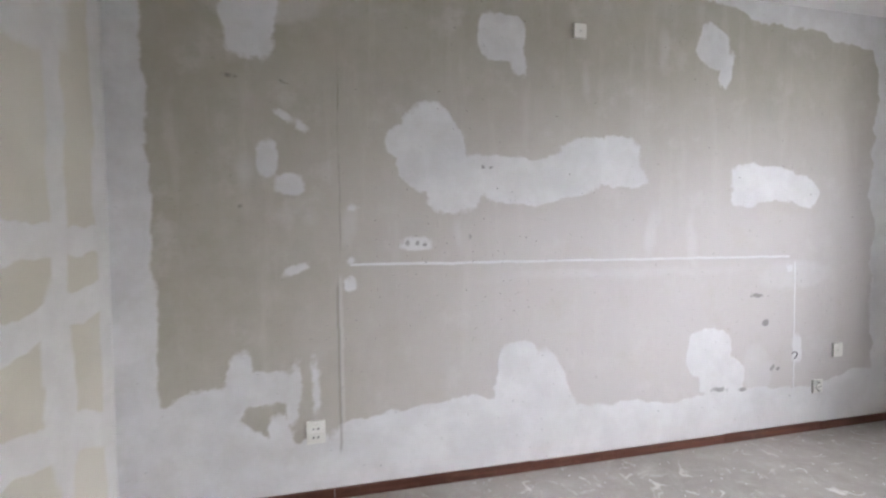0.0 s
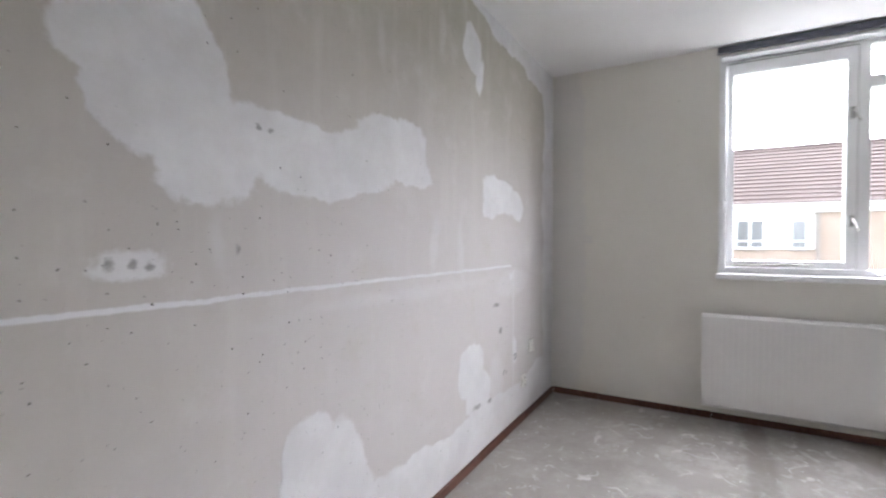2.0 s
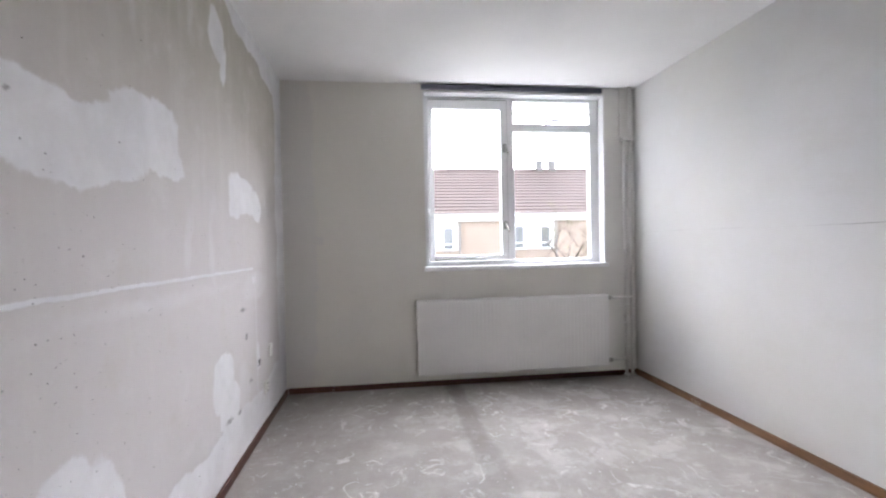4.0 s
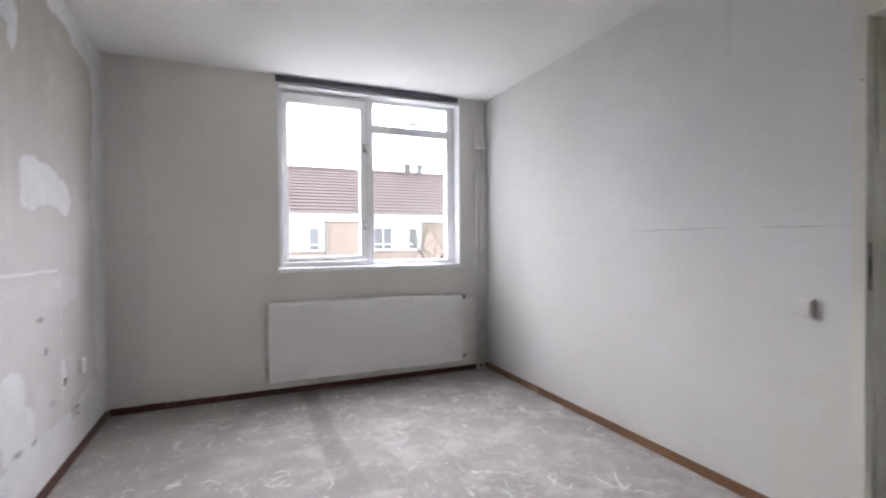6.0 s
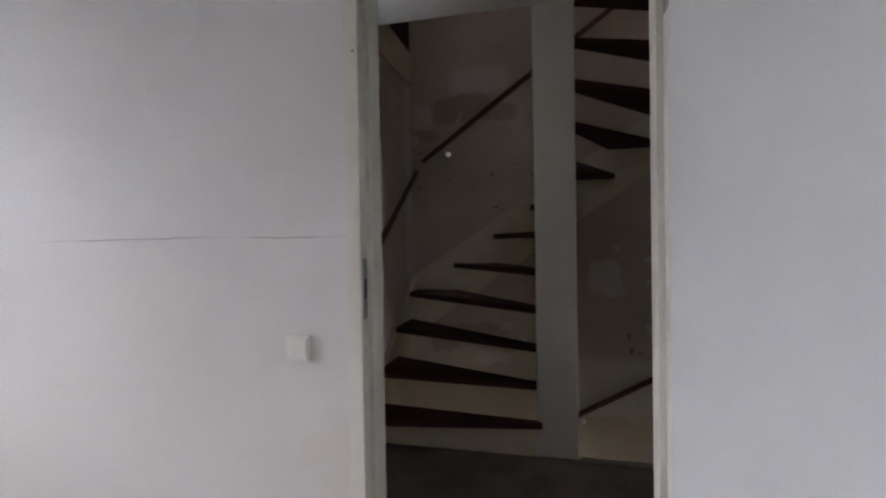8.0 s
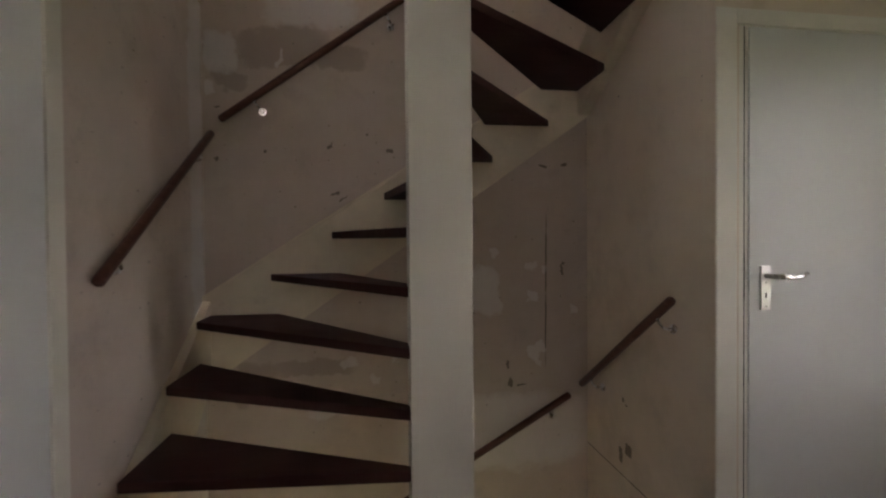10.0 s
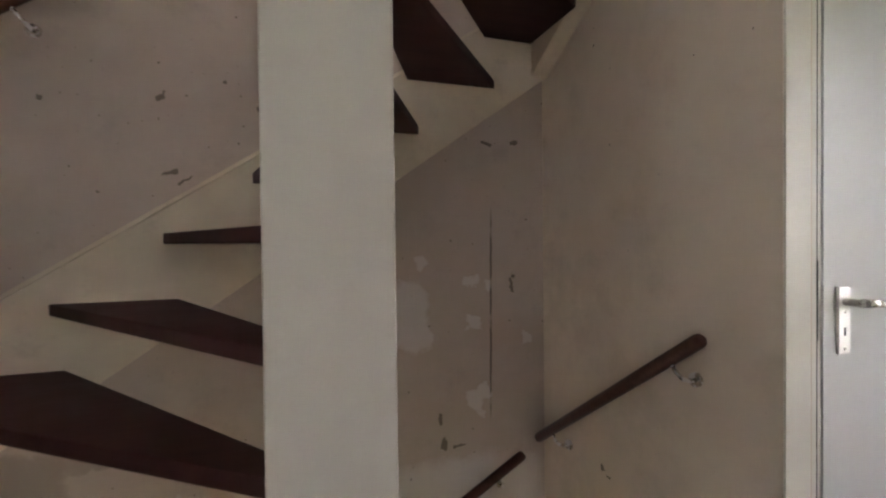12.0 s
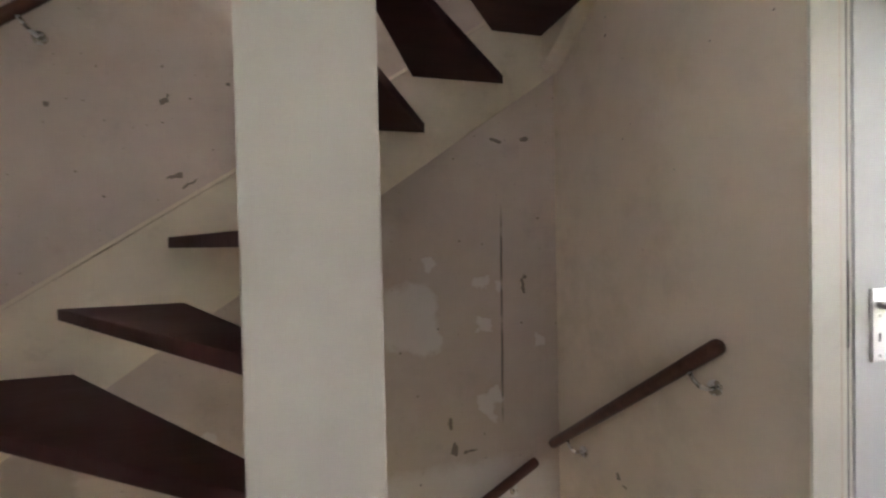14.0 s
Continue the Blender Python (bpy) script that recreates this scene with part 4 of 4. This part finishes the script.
D2_X0, D2_X1, D2_Y = -1.998, -1.082, -2.304
structure("wall_hall_south", boxes((HALL_W, D2_X0, D2_Y - 0.1, D2_Y, 0, Z_H), (D2_X0, WELL_W - 0.1, D2_Y - 0.1, D2_Y, 2.11, Z_H)), SIDE, "beige plaster hall wall", "wall")
structure("wall_hall_west", boxes((HALL_W - 0.1, HALL_W, D2_Y - 0.1, -1.53, -0.2, Z_H), (HALL_W - 0.1, HALL_W, -1.25, HALL_N, -0.2, Z_H), (HALL_W - 0.1, HALL_W, -1.53, -1.25, -0.2, 0.72), (HALL_W - 0.1, HALL_W, -1.53, -1.25, 2.06, Z_H)), SIDE, "beige plaster hall end wall", "wall")
structure("wall_hall_north", boxes((HALL_W - 0.1, X_W - 0.1, HALL_N, HALL_N + 0.1, -0.2, Z_H)), SIDE, "beige plaster hall wall", "wall")
structure("wall_upper_north", boxes((WELL_W - 0.1, 2.4, HALL_N, HALL_N + 0.1, STOREY, 5.4)), CREAM, "plain upper landing wall", "wall")
structure("wall_upper_east", boxes((2.3, 2.4, WELL_S, HALL_N, STOREY, 5.4)), CREAM, "plain upper landing side wall", "wall")
structure("floor_upper", boxes((HALL_E, 2.4, WELL_S, HALL_N, STOREY - 0.1, STOREY - 0.001)), HALL_FLOOR, "dark upper landing floor", "floor")
structure("wall_upper_west", boxes((WELL_W - 0.1, WELL_W, EDGE - 0.05, HALL_N, STOREY, 5.4)), CREAM, "plain upper landing side wall", "wall")
structure("wall_lower_north", boxes((WELL_W - 0.1, HALL_E + 0.1, EDGE + 0.9, EDGE + 1.0, -STOREY, -0.24)), SIDE, "plain lower hall wall", "wall")
structure("floor_lower", boxes((WELL_W - 0.1, HALL_E + 0.1, WELL_S - 0.1, EDGE + 1.0, -STOREY - 0.1, -STOREY)), HALL_FLOOR, "dark lower hall floor", "floor")
# unseen ceiling; its roof light is added to brighten the upper stairwell
structure("ceiling_upper", boxes((WELL_W - 0.1, 2.4, WELL_S - 0.1, -2.5, 5.3, 5.4), (WELL_W - 0.1, 2.4, -1.9, HALL_N + 0.1, 5.3, 5.4),
                                 (WELL_W - 0.1, -0.95, -2.5, -1.9, 5.3, 5.4), (-0.35, 2.4, -2.5, -1.9, 5.3, 5.4)), CEILING, "unseen white upper ceiling with an opening added to let in light", "ceiling")
structure("trim", soften(boxes((HALL_E - 0.022, HALL_E, WELL_S, EDGE, 2.53, 2.80)), 0.003), CREAM, "cream fascia board along the stairwell", "trim")
structure("trim", soften(boxes((WELL_W + 0.05, 0.0, EDGE - 0.012, EDGE + 0.001, 2.56, 2.80)), 0.003), CREAM, "cream fascia board at the landing edge", "trim")
structure("trim", soften(boxes((WELL_W + 0.02, -0.16, EDGE - 0.01, EDGE + 0.035, 0.002, 0.012)), 0.003), STEEL, "worn metal floor edge strip", "trim")

frame_2 = structure("door_frame_2", soften(boxes((D2_X1 - 0.086, D2_X1, D2_Y - 0.094, D2_Y + 0.006, 0, 2.11)), 0.004), JAMB, "cream painted timber door frame beside the stairwell", "door frame")
part("jamb", soften(boxes((D2_X0, D2_X0 + 0.076, D2_Y - 0.094, D2_Y + 0.006, 0, 2.11)), 0.004), JAMB, frame_2)
part("head", soften(boxes((D2_X0 + 0.076, D2_X1 - 0.086, D2_Y - 0.094, D2_Y + 0.006, 2.05, 2.11)), 0.004), JAMB, frame_2)
part("architrave", soften(boxes((D2_X1 - 0.123, D2_X1 - 0.090, D2_Y - 0.094, D2_Y - 0.005, 0, 2.049)), 0.004), JAMB, frame_2)
part("stop", soften(boxes((D2_X0 + 0.0765, D2_X0 + 0.098, D2_Y - 0.050, D2_Y - 0.008, 0, 2.049)), 0.004), JAMB, frame_2)
# black strip that stands in for the shade between frame and door
part("gap_shade", boxes((D2_X1 - 0.128, D2_X1 - 0.1232, D2_Y - 0.080, D2_Y - 0.0065, 0, 2.049)), HOLE, frame_2, "black strip for the shade in the door gap")
part("strike_plate", boxes((D2_X1 - 0.1272, D2_X1 - 0.1225, D2_Y - 0.0060, D2_Y - 0.0042, 1.00, 1.20)), HOLE, frame_2, "dark strike plate in the door gap")
door_2 = structure("door_2", soften(boxes((D2_X0 + 0.10, D2_X1 - 0.144, D2_Y - 0.046, D2_Y - 0.003, 0.012, 2.046)), 0.003), DOOR, "closed smooth white hall door", "door")
part("edge_strip", soften(boxes((D2_X1 - 0.1435, D2_X1 - 0.1275, D2_Y - 0.046, D2_Y - 0.008, 0.012, 2.046)), 0.003), JAMB, door_2, "cream painted rebated door edge")
lever_handle(door_2, -1.292, D2_Y - 0.003, 1.094, 1, -1)
for z in (0.25, 1.85):
    part("hinge", tube([(D2_X0 + 0.100, D2_Y - 0.052, z - 0.045), (D2_X0 + 0.100, D2_Y - 0.052, z + 0.045)], 0.007, 10), STEEL, door_2)

# an unseen window, added in the end wall to light the hall door
added_window = structure("added_window", boxes((HALL_W - 0.07, HALL_W - 0.03, -1.53, -1.49, 0.72, 2.06)), FRAME_PAINT, "unseen white window added to light the hall", "window")
part("window_frame", boxes((HALL_W - 0.07, HALL_W - 0.03, -1.30, -1.25, 0.72, 2.06)), FRAME_PAINT, added_window)
part("window_frame", boxes((HALL_W - 0.07, HALL_W - 0.03, -1.49, -1.30, 0.72, 0.77)), FRAME_PAINT, added_window)
part("window_frame", boxes((HALL_W - 0.07, HALL_W - 0.03, -1.49, -1.30, 2.01, 2.06)), FRAME_PAINT, added_window)

# an unseen fanlight, added over the side door to light the stairwell walls
added_fanlight = structure("added_fanlight", boxes((HALL_E + 0.03, HALL_E + 0.07, -2.163, -2.125, 2.122, 2.478)), FRAME_PAINT, "unseen white fanlight added to light the stairwell", "window")
part("window_frame", boxes((HALL_E + 0.03, HALL_E + 0.07, -1.425, -1.387, 2.122, 2.478)), FRAME_PAINT, added_fanlight)
part("window_frame", boxes((HALL_E + 0.03, HALL_E + 0.07, -2.124, -1.426, 2.122, 2.16)), FRAME_PAINT, added_fanlight)
part("window_frame", boxes((HALL_E + 0.03, HALL_E + 0.07, -2.124, -1.426, 2.44, 2.478)), FRAME_PAINT, added_fanlight)

part("pane", boxes((HALL_E + 0.048, HALL_E + 0.052, -2.124, -1.426, 2.161, 2.439)), FROSTED, added_fanlight, "added frosted pane that spreads the daylight")

# a door frame on the hall's east wall
east_frame = structure("door_frame_3", soften(boxes((HALL_E - 0.016, HALL_E, -2.235, -2.165, 0, 2.12)), 0.003), JAMB, "cream painted timber door frame on the stair side", "door frame")
part("jamb", soften(boxes((HALL_E - 0.016, HALL_E, -1.385, -1.315, 0, 2.12)), 0.003), JAMB, east_frame)
part("head", soften(boxes((HALL_E - 0.016, HALL_E, -2.165, -1.385, 2.05, 2.12)), 0.003), JAMB, east_frame)
structure("door_3", soften(boxes((HALL_E - 0.008, HALL_E - 0.001, -2.163, -1.387, 0.01, 2.048)), 0.002), DOOR, "closed smooth white side door", "door")
peg = thing("coat_peg", "small brown wooden peg block on the wall", "peg", at=(HALL_E, -2.29, 2.12))
part("block", soften(boxes((HALL_E - 0.02, HALL_E, -2.285, -2.262, 2.03, 2.20)), 0.003), RAIL, peg)

# ---- stairs ----
IN_E, IN_S, IN_W = HALL_E - 0.045, WELL_S + 0.045, WELL_W + 0.080
OUTER = [(IN_E, -2.17), (IN_E, -2.42), (IN_E, -2.80), (IN_E, -3.14), (0.768, IN_S), (0.440, IN_S), (0.150, IN_S), (-0.155, IN_S), (-0.435, IN_S), (-0.775, IN_S), (IN_W, -3.05), (IN_W, -2.73), (IN_W, -2.40)]
INNER = [(0.045, -2.322), (0.078, -2.345), (0.078, -2.357), (0.071, -2.369), (0.044, -2.379), (0.000, -2.425), (-0.025, -2.440), (-0.050, -2.505), (-0.075, -2.505), (-0.100, -2.505), (-0.140, -2.440), (-0.155, -2.400), (-0.155, -2.352)]

HEEL = INNER[:2] + [(0.074, -2.376), (0.062, -2.390), (0.030, -2.400)] + INNER[5:]


def tread_outline(k):
    a, b, c, d = (Vector(p) for p in (INNER[k], OUTER[k], OUTER[k + 1], HEEL[k + 1]))
    back = (c - d).normalized()
    past = Vector((back.y, -back.x)) * 0.045
    if past.dot(c - b) < 0:
        past = -past
    pts = [a, b]
    c2, d2 = c + past, d + past * 0.3
    corner = None
    if k == 3:
        corner, c2 = Vector((IN_E, IN_S)), Vector((c.x - 0.04, IN_S))
    if k == 9:
        corner, c2 = Vector((IN_W, IN_S)), Vector((IN_W, c.y + 0.04))
    if 3 < k < 9:
        c2.y = IN_S
        c2.x = c.x - 0.045
    if k < 3:
        c2 = Vector((IN_E, c.y - 0.045))
    if k > 9:
        c2 = Vector((IN_W, c.y + 0.045))
    if k == 2:
        c2.y = max(c2.y, IN_S)
    pts += ([corner] if corner else []) + [c2, d2]
    return [tuple(p) for p in pts]


def stairs(label, dz, first, last, full):
    s = thing("staircase", label, "stairs", "flights of stairs", at=(0, -2.4, dz))
    for k in range(first, last):
        top = dz + RISE * (k + 1) + float(np.interp(k, (2, 4, 5, 8), (-0.012, -0.006, 0.008, 0.018)))
        part("tread", soften(slab(tread_outline(k), top - 0.038, top), 0.005, 2), TREAD, s)
    if not full:
        return s
    east = [(-2.20, 0.10), (-2.20, 0.0), (-2.75, 0.0), (IN_S, 0.48), (IN_S, 0.925), (-2.60, 0.415)]
    part("side_string", soften(plate([(y, dz + z) for y, z in east], "x", IN_E, HALL_E - 0.001), 0.004), CREAM, s, "yellowed cream string board")
    back = [(HALL_E - 0.002, 0.935), (HALL_E - 0.002, 0.452), (-1.078, 1.985), (-1.078, 2.36)]
    part("back_string", soften(plate([(x, dz + z) for x, z in back], "y", WELL_S + 0.001, IN_S), 0.004), CREAM, s, "yellowed cream string board")
    west = [(IN_S + 0.001, 1.985), (IN_S + 0.001, 2.36), (EDGE - 0.02, 2.93), (EDGE - 0.02, 2.53)]
    part("side_string", soften(plate([(y, dz + z) for y, z in west], "x", WELL_W + 0.001, IN_W), 0.004), CREAM, s, "yellowed cream string board")
    part("capping", soften(plate([(x, dz + z + o) for (x, z), o in zip((back[0], back[3], back[3], back[0]), (0.0, 0.0, 0.018, 0.018))], "y", WELL_S + 0.001, IN_S + 0.006), 0.003), CREAM, s)
    part("riser_board", soften(boxes((0.078, IN_E - 0.001, EDGE - 0.012, EDGE + 0.014, dz + 0.001, dz + RISE - 0.043)), 0.003), CREAM, s, "cream riser board under the lowest tread")
    return s


stairs("open winding staircase with dark maroon treads and cream strings", 0.0, 0, 12, True)
stairs("lower open winding staircase with dark maroon treads", -STOREY, 0, 12, True)
stairs("first steps of the upper dark maroon staircase", STOREY, 0, 3, False)
newel = thing("newel_post", "broad cream painted post in the middle of the stairs", "post", at=(-0.04, -2.42, 0))
part("shaft", soften(boxes((-0.154, 0.076, -2.500, -2.350, -STOREY, 5.3)), 0.006, 3), POST, newel)


# ---- handrails ----
def bracket(parent, wall, on):
    """A hooked bracket from a rosette on the wall to the underside of the rail."""
    w, o = Vector(wall), Vector(on)
    n = Vector((o.x - w.x, 0, 0)).normalized() if abs(o.x - w.x) > abs(o.y - w.y) else Vector((0, o.y - w.y, 0)).normalized()
    out = n * (o - w).dot(n)
    b = part("bracket", tube([w, w + n * 0.010], 0.021, 18), CHROME, parent, "worn chrome rail bracket")
    part("arm", tube([w + n * 0.008, w + n * 0.030, w + out * 0.8 + (o - w - out) * 0.12, w + out + (o - w - out) * 0.5, o], 0.0065, 10), CHROME, b)
    part("screw", tube([w + n * 0.0095, w + n * 0.012], 0.006, 8), STEEL, b)
    return b


def handrail(label, a, b, wall_axis, wall_at, where):
    a, b = Vector(a), Vector(b)
    h = thing("handrail", label, "handrail", "stair handrails", at=tuple(a))
    d = (b - a).normalized()
    ends = [a, a + d * 0.006, a + d * 0.014, b - d * 0.014, b - d * 0.006, b]
    part("rail", tube(ends, [0.013, 0.019, 0.021, 0.021, 0.019, 0.013], 18), RAIL, h)
    for f in where:
        p = a.lerp(b, f) - Vector((0, 0, 0.019))
        up = d if d.z > 0 else -d
        w = Vector(p) + up * 0.038 - Vector((0, 0, 0.066))
        w[wall_axis] = wall_at
        bracket(h, w, p)
    return h


handrail("short dark brown round handrail on the side wall", (1.065, -2.303, 1.112), (1.065, -3.345, 1.828), 0, HALL_E, (0.12, 0.85))
handrail("long dark brown round handrail rising along the back wall", (1.015, -3.325, 1.895), (-0.75, -3.325, 3.16), 1, WELL_S, (0.10, 0.5, 0.92))
handrail("dark brown round handrail going down beside the door", (-1.020, -2.475, 0.987), (-1.020, -3.345, 0.372), 0, WELL_W, (0.12, 0.855))
handrail("dark brown round handrail going down the back wall", (-0.940, -3.330, 0.318), (0.30, -3.330, -0.385), 1, WELL_S, (0.10, 0.6))


# ---- outside: ground, a terrace of houses, a bare tree ----
def ground_material():
    n = Nodes("lawn and path")
    c = n.mix(n.span(n.noise(0.4, 5), 0.3, 0.7), (0.05, 0.075, 0.03), (0.09, 0.11, 0.05))
    n.bump(n.noise(12, 4), 0.5, 0.03)
    return n.done(c, 0.9, 0, 0.2)


GROUND = ground_material()
BRICK = painted("buff brick", (0.31, 0.245, 0.205), 0.85, 0.10, 1.2, 30, 0.4)
TILE = painted("red brown roof tile", (0.085, 0.062, 0.055), 0.8, 0.12, 0.8, 14, 0.4)
FACADE = painted("white facade board", (0.55, 0.55, 0.545), 0.6, 0.04, 0.9, 20)
CONCRETE = painted("grey chimney concrete", (0.24, 0.235, 0.23), 0.85, 0.1, 2, 20)
STACK = painted("weathered chimney render", (0.13, 0.127, 0.122), 0.85, 0.15, 2, 20)
BOUNCE_PAVING = painted("pale paving to bounce light", (0.34, 0.33, 0.315), 0.85, 0.12, 0.7, 25, 0.4, 0.3, (0.30, 0.29, 0.27))
PANE = painted("dark reflecting window glass", (0.11, 0.118, 0.125), 0.08, 0.2, 0.6)
BARK = painted("grey brown bark", (0.075, 0.06, 0.045), 0.9, 0.25, 5, 60, 0.6)
LEAF = painted("yellow green buds", (0.16, 0.16, 0.06), 0.7, 0.2, 3)

GROUND_Z = -2.95
structure("ground", boxes((-900, 900, -900, 900, GROUND_Z - 0.5, GROUND_Z)), GROUND, "green lawn outside below the window", "ground")
# unseen strip, kept pale to throw light up through the window
structure("pavement", boxes((3.9, 9.0, -60, 60, GROUND_Z, GROUND_Z + 0.06)), BOUNCE_PAVING, "unseen pale paved strip added to bounce light into the room", "pavement")

H_X, H_W, EAVES, RIDGE, DEPTH = 28.0, 6.22, 2.86, 6.36, 8.6


def house():
    """One terraced house, its front at x = 0 facing -x, from y = 0 to H_W."""
    h = thing("terraced_house", "two storey buff brick terraced house with a red tiled roof", "house", "terrace across the lawn")
    z0 = GROUND_Z
    body = part("wall", boxes((0, DEPTH, 0, H_W, z0, EAVES)), BRICK, h)
    panel = part("facade_panel", boxes((-0.06, -0.001, 0.004, 3.33, 0.70, EAVES - 0.30)), FACADE, h, "white boarded upper front")
    part("facade_panel", boxes((-0.06, -0.001, 0.004, 3.33, z0 + 0.1, -0.75)), FACADE, h)
    for y0, y1, a, b, lights in ((0.26, 0.97, 0.72, 2.16, 1), (1.97, 3.24, 0.72, 2.20, 2), (0.3, 1.3, -2.75, -0.95, 1), (1.7, 3.1, -2.2, -0.95, 2)):
        w = part("window", boxes((-0.10, -0.061, y0, y1, a, b)), FRAME_PAINT, h, "white framed window")
        wide = (y1 - y0 - 0.08) / lights
        for k in range(lights):
            p0, p1 = y0 + 0.04 + k * wide + 0.035, y0 + 0.04 + (k + 1) * wide - 0.035
            part("pane", boxes((-0.112, -0.101, p0, p1, a + 0.42, b - 0.08)), PANE, w)
            part("pane", boxes((-0.112, -0.101, p0, p1, a + 0.08, a + 0.36)), PANE, w)
        part("sill", boxes((-0.17, -0.061, y0 - 0.05, y1 + 0.05, a - 0.07, a - 0.002)), CONCRETE, w)
    part("fascia", boxes((-0.20, -0.001, 0, H_W, EAVES - 0.36, EAVES - 0.062)), FACADE, h, "white eaves board")
    part("gutter", boxes((-0.36, -0.21, 0, H_W, EAVES - 0.10, EAVES + 0.10)), FACADE, h, "white eaves gutter")
    part("soffit", boxes((-0.205, -0.001, 0, H_W, EAVES - 0.06, EAVES + 0.015)), FACADE, h)
    # tile courses, each lapping over the one below
    courses = 15
    run, lift = DEPTH / 2 + 0.3, RIDGE - EAVES - 0.08
    roof = part("roof", plate([(-0.28, EAVES + 0.02), (DEPTH / 2, RIDGE - 0.06), (DEPTH + 0.28, EAVES + 0.02)], "y", 0.0, H_W), TILE, h, "red brown tiled roof")
    shared = None
    for k in range(courses):
        fx, fz = -0.30 + run * k / courses, EAVES + 0.06 + lift * k / courses
        if shared is None:
            dx, dz = run / courses, lift / courses
            shared = mesh_of("course", plate([(0, 0), (0, 0.10), (dx * 1.1, dz * 1.1 + 0.03), (dx * 1.1, dz * 1.1 - 0.02)], "y", 0.0, H_W), TILE)
        ob = new("tile_course", shared)
        ob.parent, ob.location = roof, (fx, 0, fz)
    part("ridge", tube([(DEPTH / 2, 0, RIDGE), (DEPTH / 2, H_W, RIDGE)], 0.13, 10), TILE, h)
    part("downpipe", tube([(-0.10, 6.1, z0), (-0.10, 6.1, EAVES - 0.4)], 0.045, 8), CONCRETE, h)
    return h


first = house()
for k in range(-5, 6):
    m = pose(H_X, -9.59 + k * H_W, 0)
    if k == -5:
        first.matrix_world = m
    else:
        copy_thing(first, m)


def chimney(y):
    c = thing("chimney", "grey concrete chimney pot on the roof ridge", "chimney", "chimneys on the ridge", at=(H_X + DEPTH / 2, y, RIDGE))
    x = H_X + DEPTH / 2
    part("stack", soften(boxes((x - 0.22, x + 0.22, y - 0.22, y + 0.22, RIDGE - 0.55, RIDGE + 0.58)), 0.02), STACK, c)
    part("cap", soften(boxes((x - 0.28, x + 0.28, y - 0.28, y + 0.28, RIDGE + 0.581, RIDGE + 0.68)), 0.02), STACK, c)


for y in (-10.17, -11.13):
    chimney(y)


def tree(label, base, height, seed):
    """A bare tree: a tapered trunk with forking limbs and a few buds."""
    rng = random.Random(seed)
    t = thing("tree", label, "tree", at=base)
    wood, twigs, buds = bmesh.new(), bmesh.new(), bmesh.new()

    def join(target, bm):
        me = bpy.data.meshes.new("part")
        bm.to_mesh(me)
        bm.free()
        target.from_mesh(me)
        bpy.data.meshes.remove(me)

    def grow(p, d, length, r, level):
        pts, q = [p.copy()], p.copy()
        n = 5 if level < 3 else 4
        for i in range(n):
            d = (d + Vector((rng.uniform(-1, 1), rng.uniform(-1, 1), rng.uniform(-0.5, 0.8))) * (0.10 + 0.06 * level)).normalized()
            q = q + d * length / n
            pts.append(q.copy())
        radii = [r * (1 - 0.55 * i / n) for i in range(n + 1)]
        join(wood if level < 3 else twigs, tube(pts, radii, 8 if level < 2 else 5))
        if level >= 4:
            for _ in range(3):
                c = pts[rng.randrange(1, n + 1)] + Vector((rng.uniform(-0.08, 0.08), rng.uniform(-0.08, 0.08), rng.uniform(-0.08, 0.08)))
                s = rng.uniform(0.02, 0.045)
                u, v = Vector((rng.uniform(-1, 1), rng.uniform(-1, 1), rng.uniform(-1, 1))).normalized() * s, Vector((rng.uniform(-1, 1), rng.uniform(-1, 1), rng.uniform(-1, 1))).normalized() * s
                buds.faces.new([buds.verts.new(c + w) for w in (u, v, -u, -v)])
            return
        for i in range(3 if level else 6):
            k = rng.randrange(2, n + 1) if level else rng.randrange(3, n + 1)
            a = rng.uniform(0, 2 * math.pi)
            side = Vector((math.cos(a), math.sin(a), rng.uniform(0.15, 0.8))).normalized()
            grow(pts[k], (d * 0.45 + side * 0.75).normalized(), length * rng.uniform(0.55, 0.75), radii[k] * 0.7, level + 1)

    grow(Vector(base), Vector((0, 0, 1)), height * 0.42, 0.16, 0)
    part("trunk", wood, BARK, t)
    part("twigs", twigs, BARK, t)
    part("crown", buds, LEAF, t, "sparse yellow green buds")


tree("bare branching tree with a few yellow green buds", (19.5, -6.85, GROUND_Z), 6.4, 11)
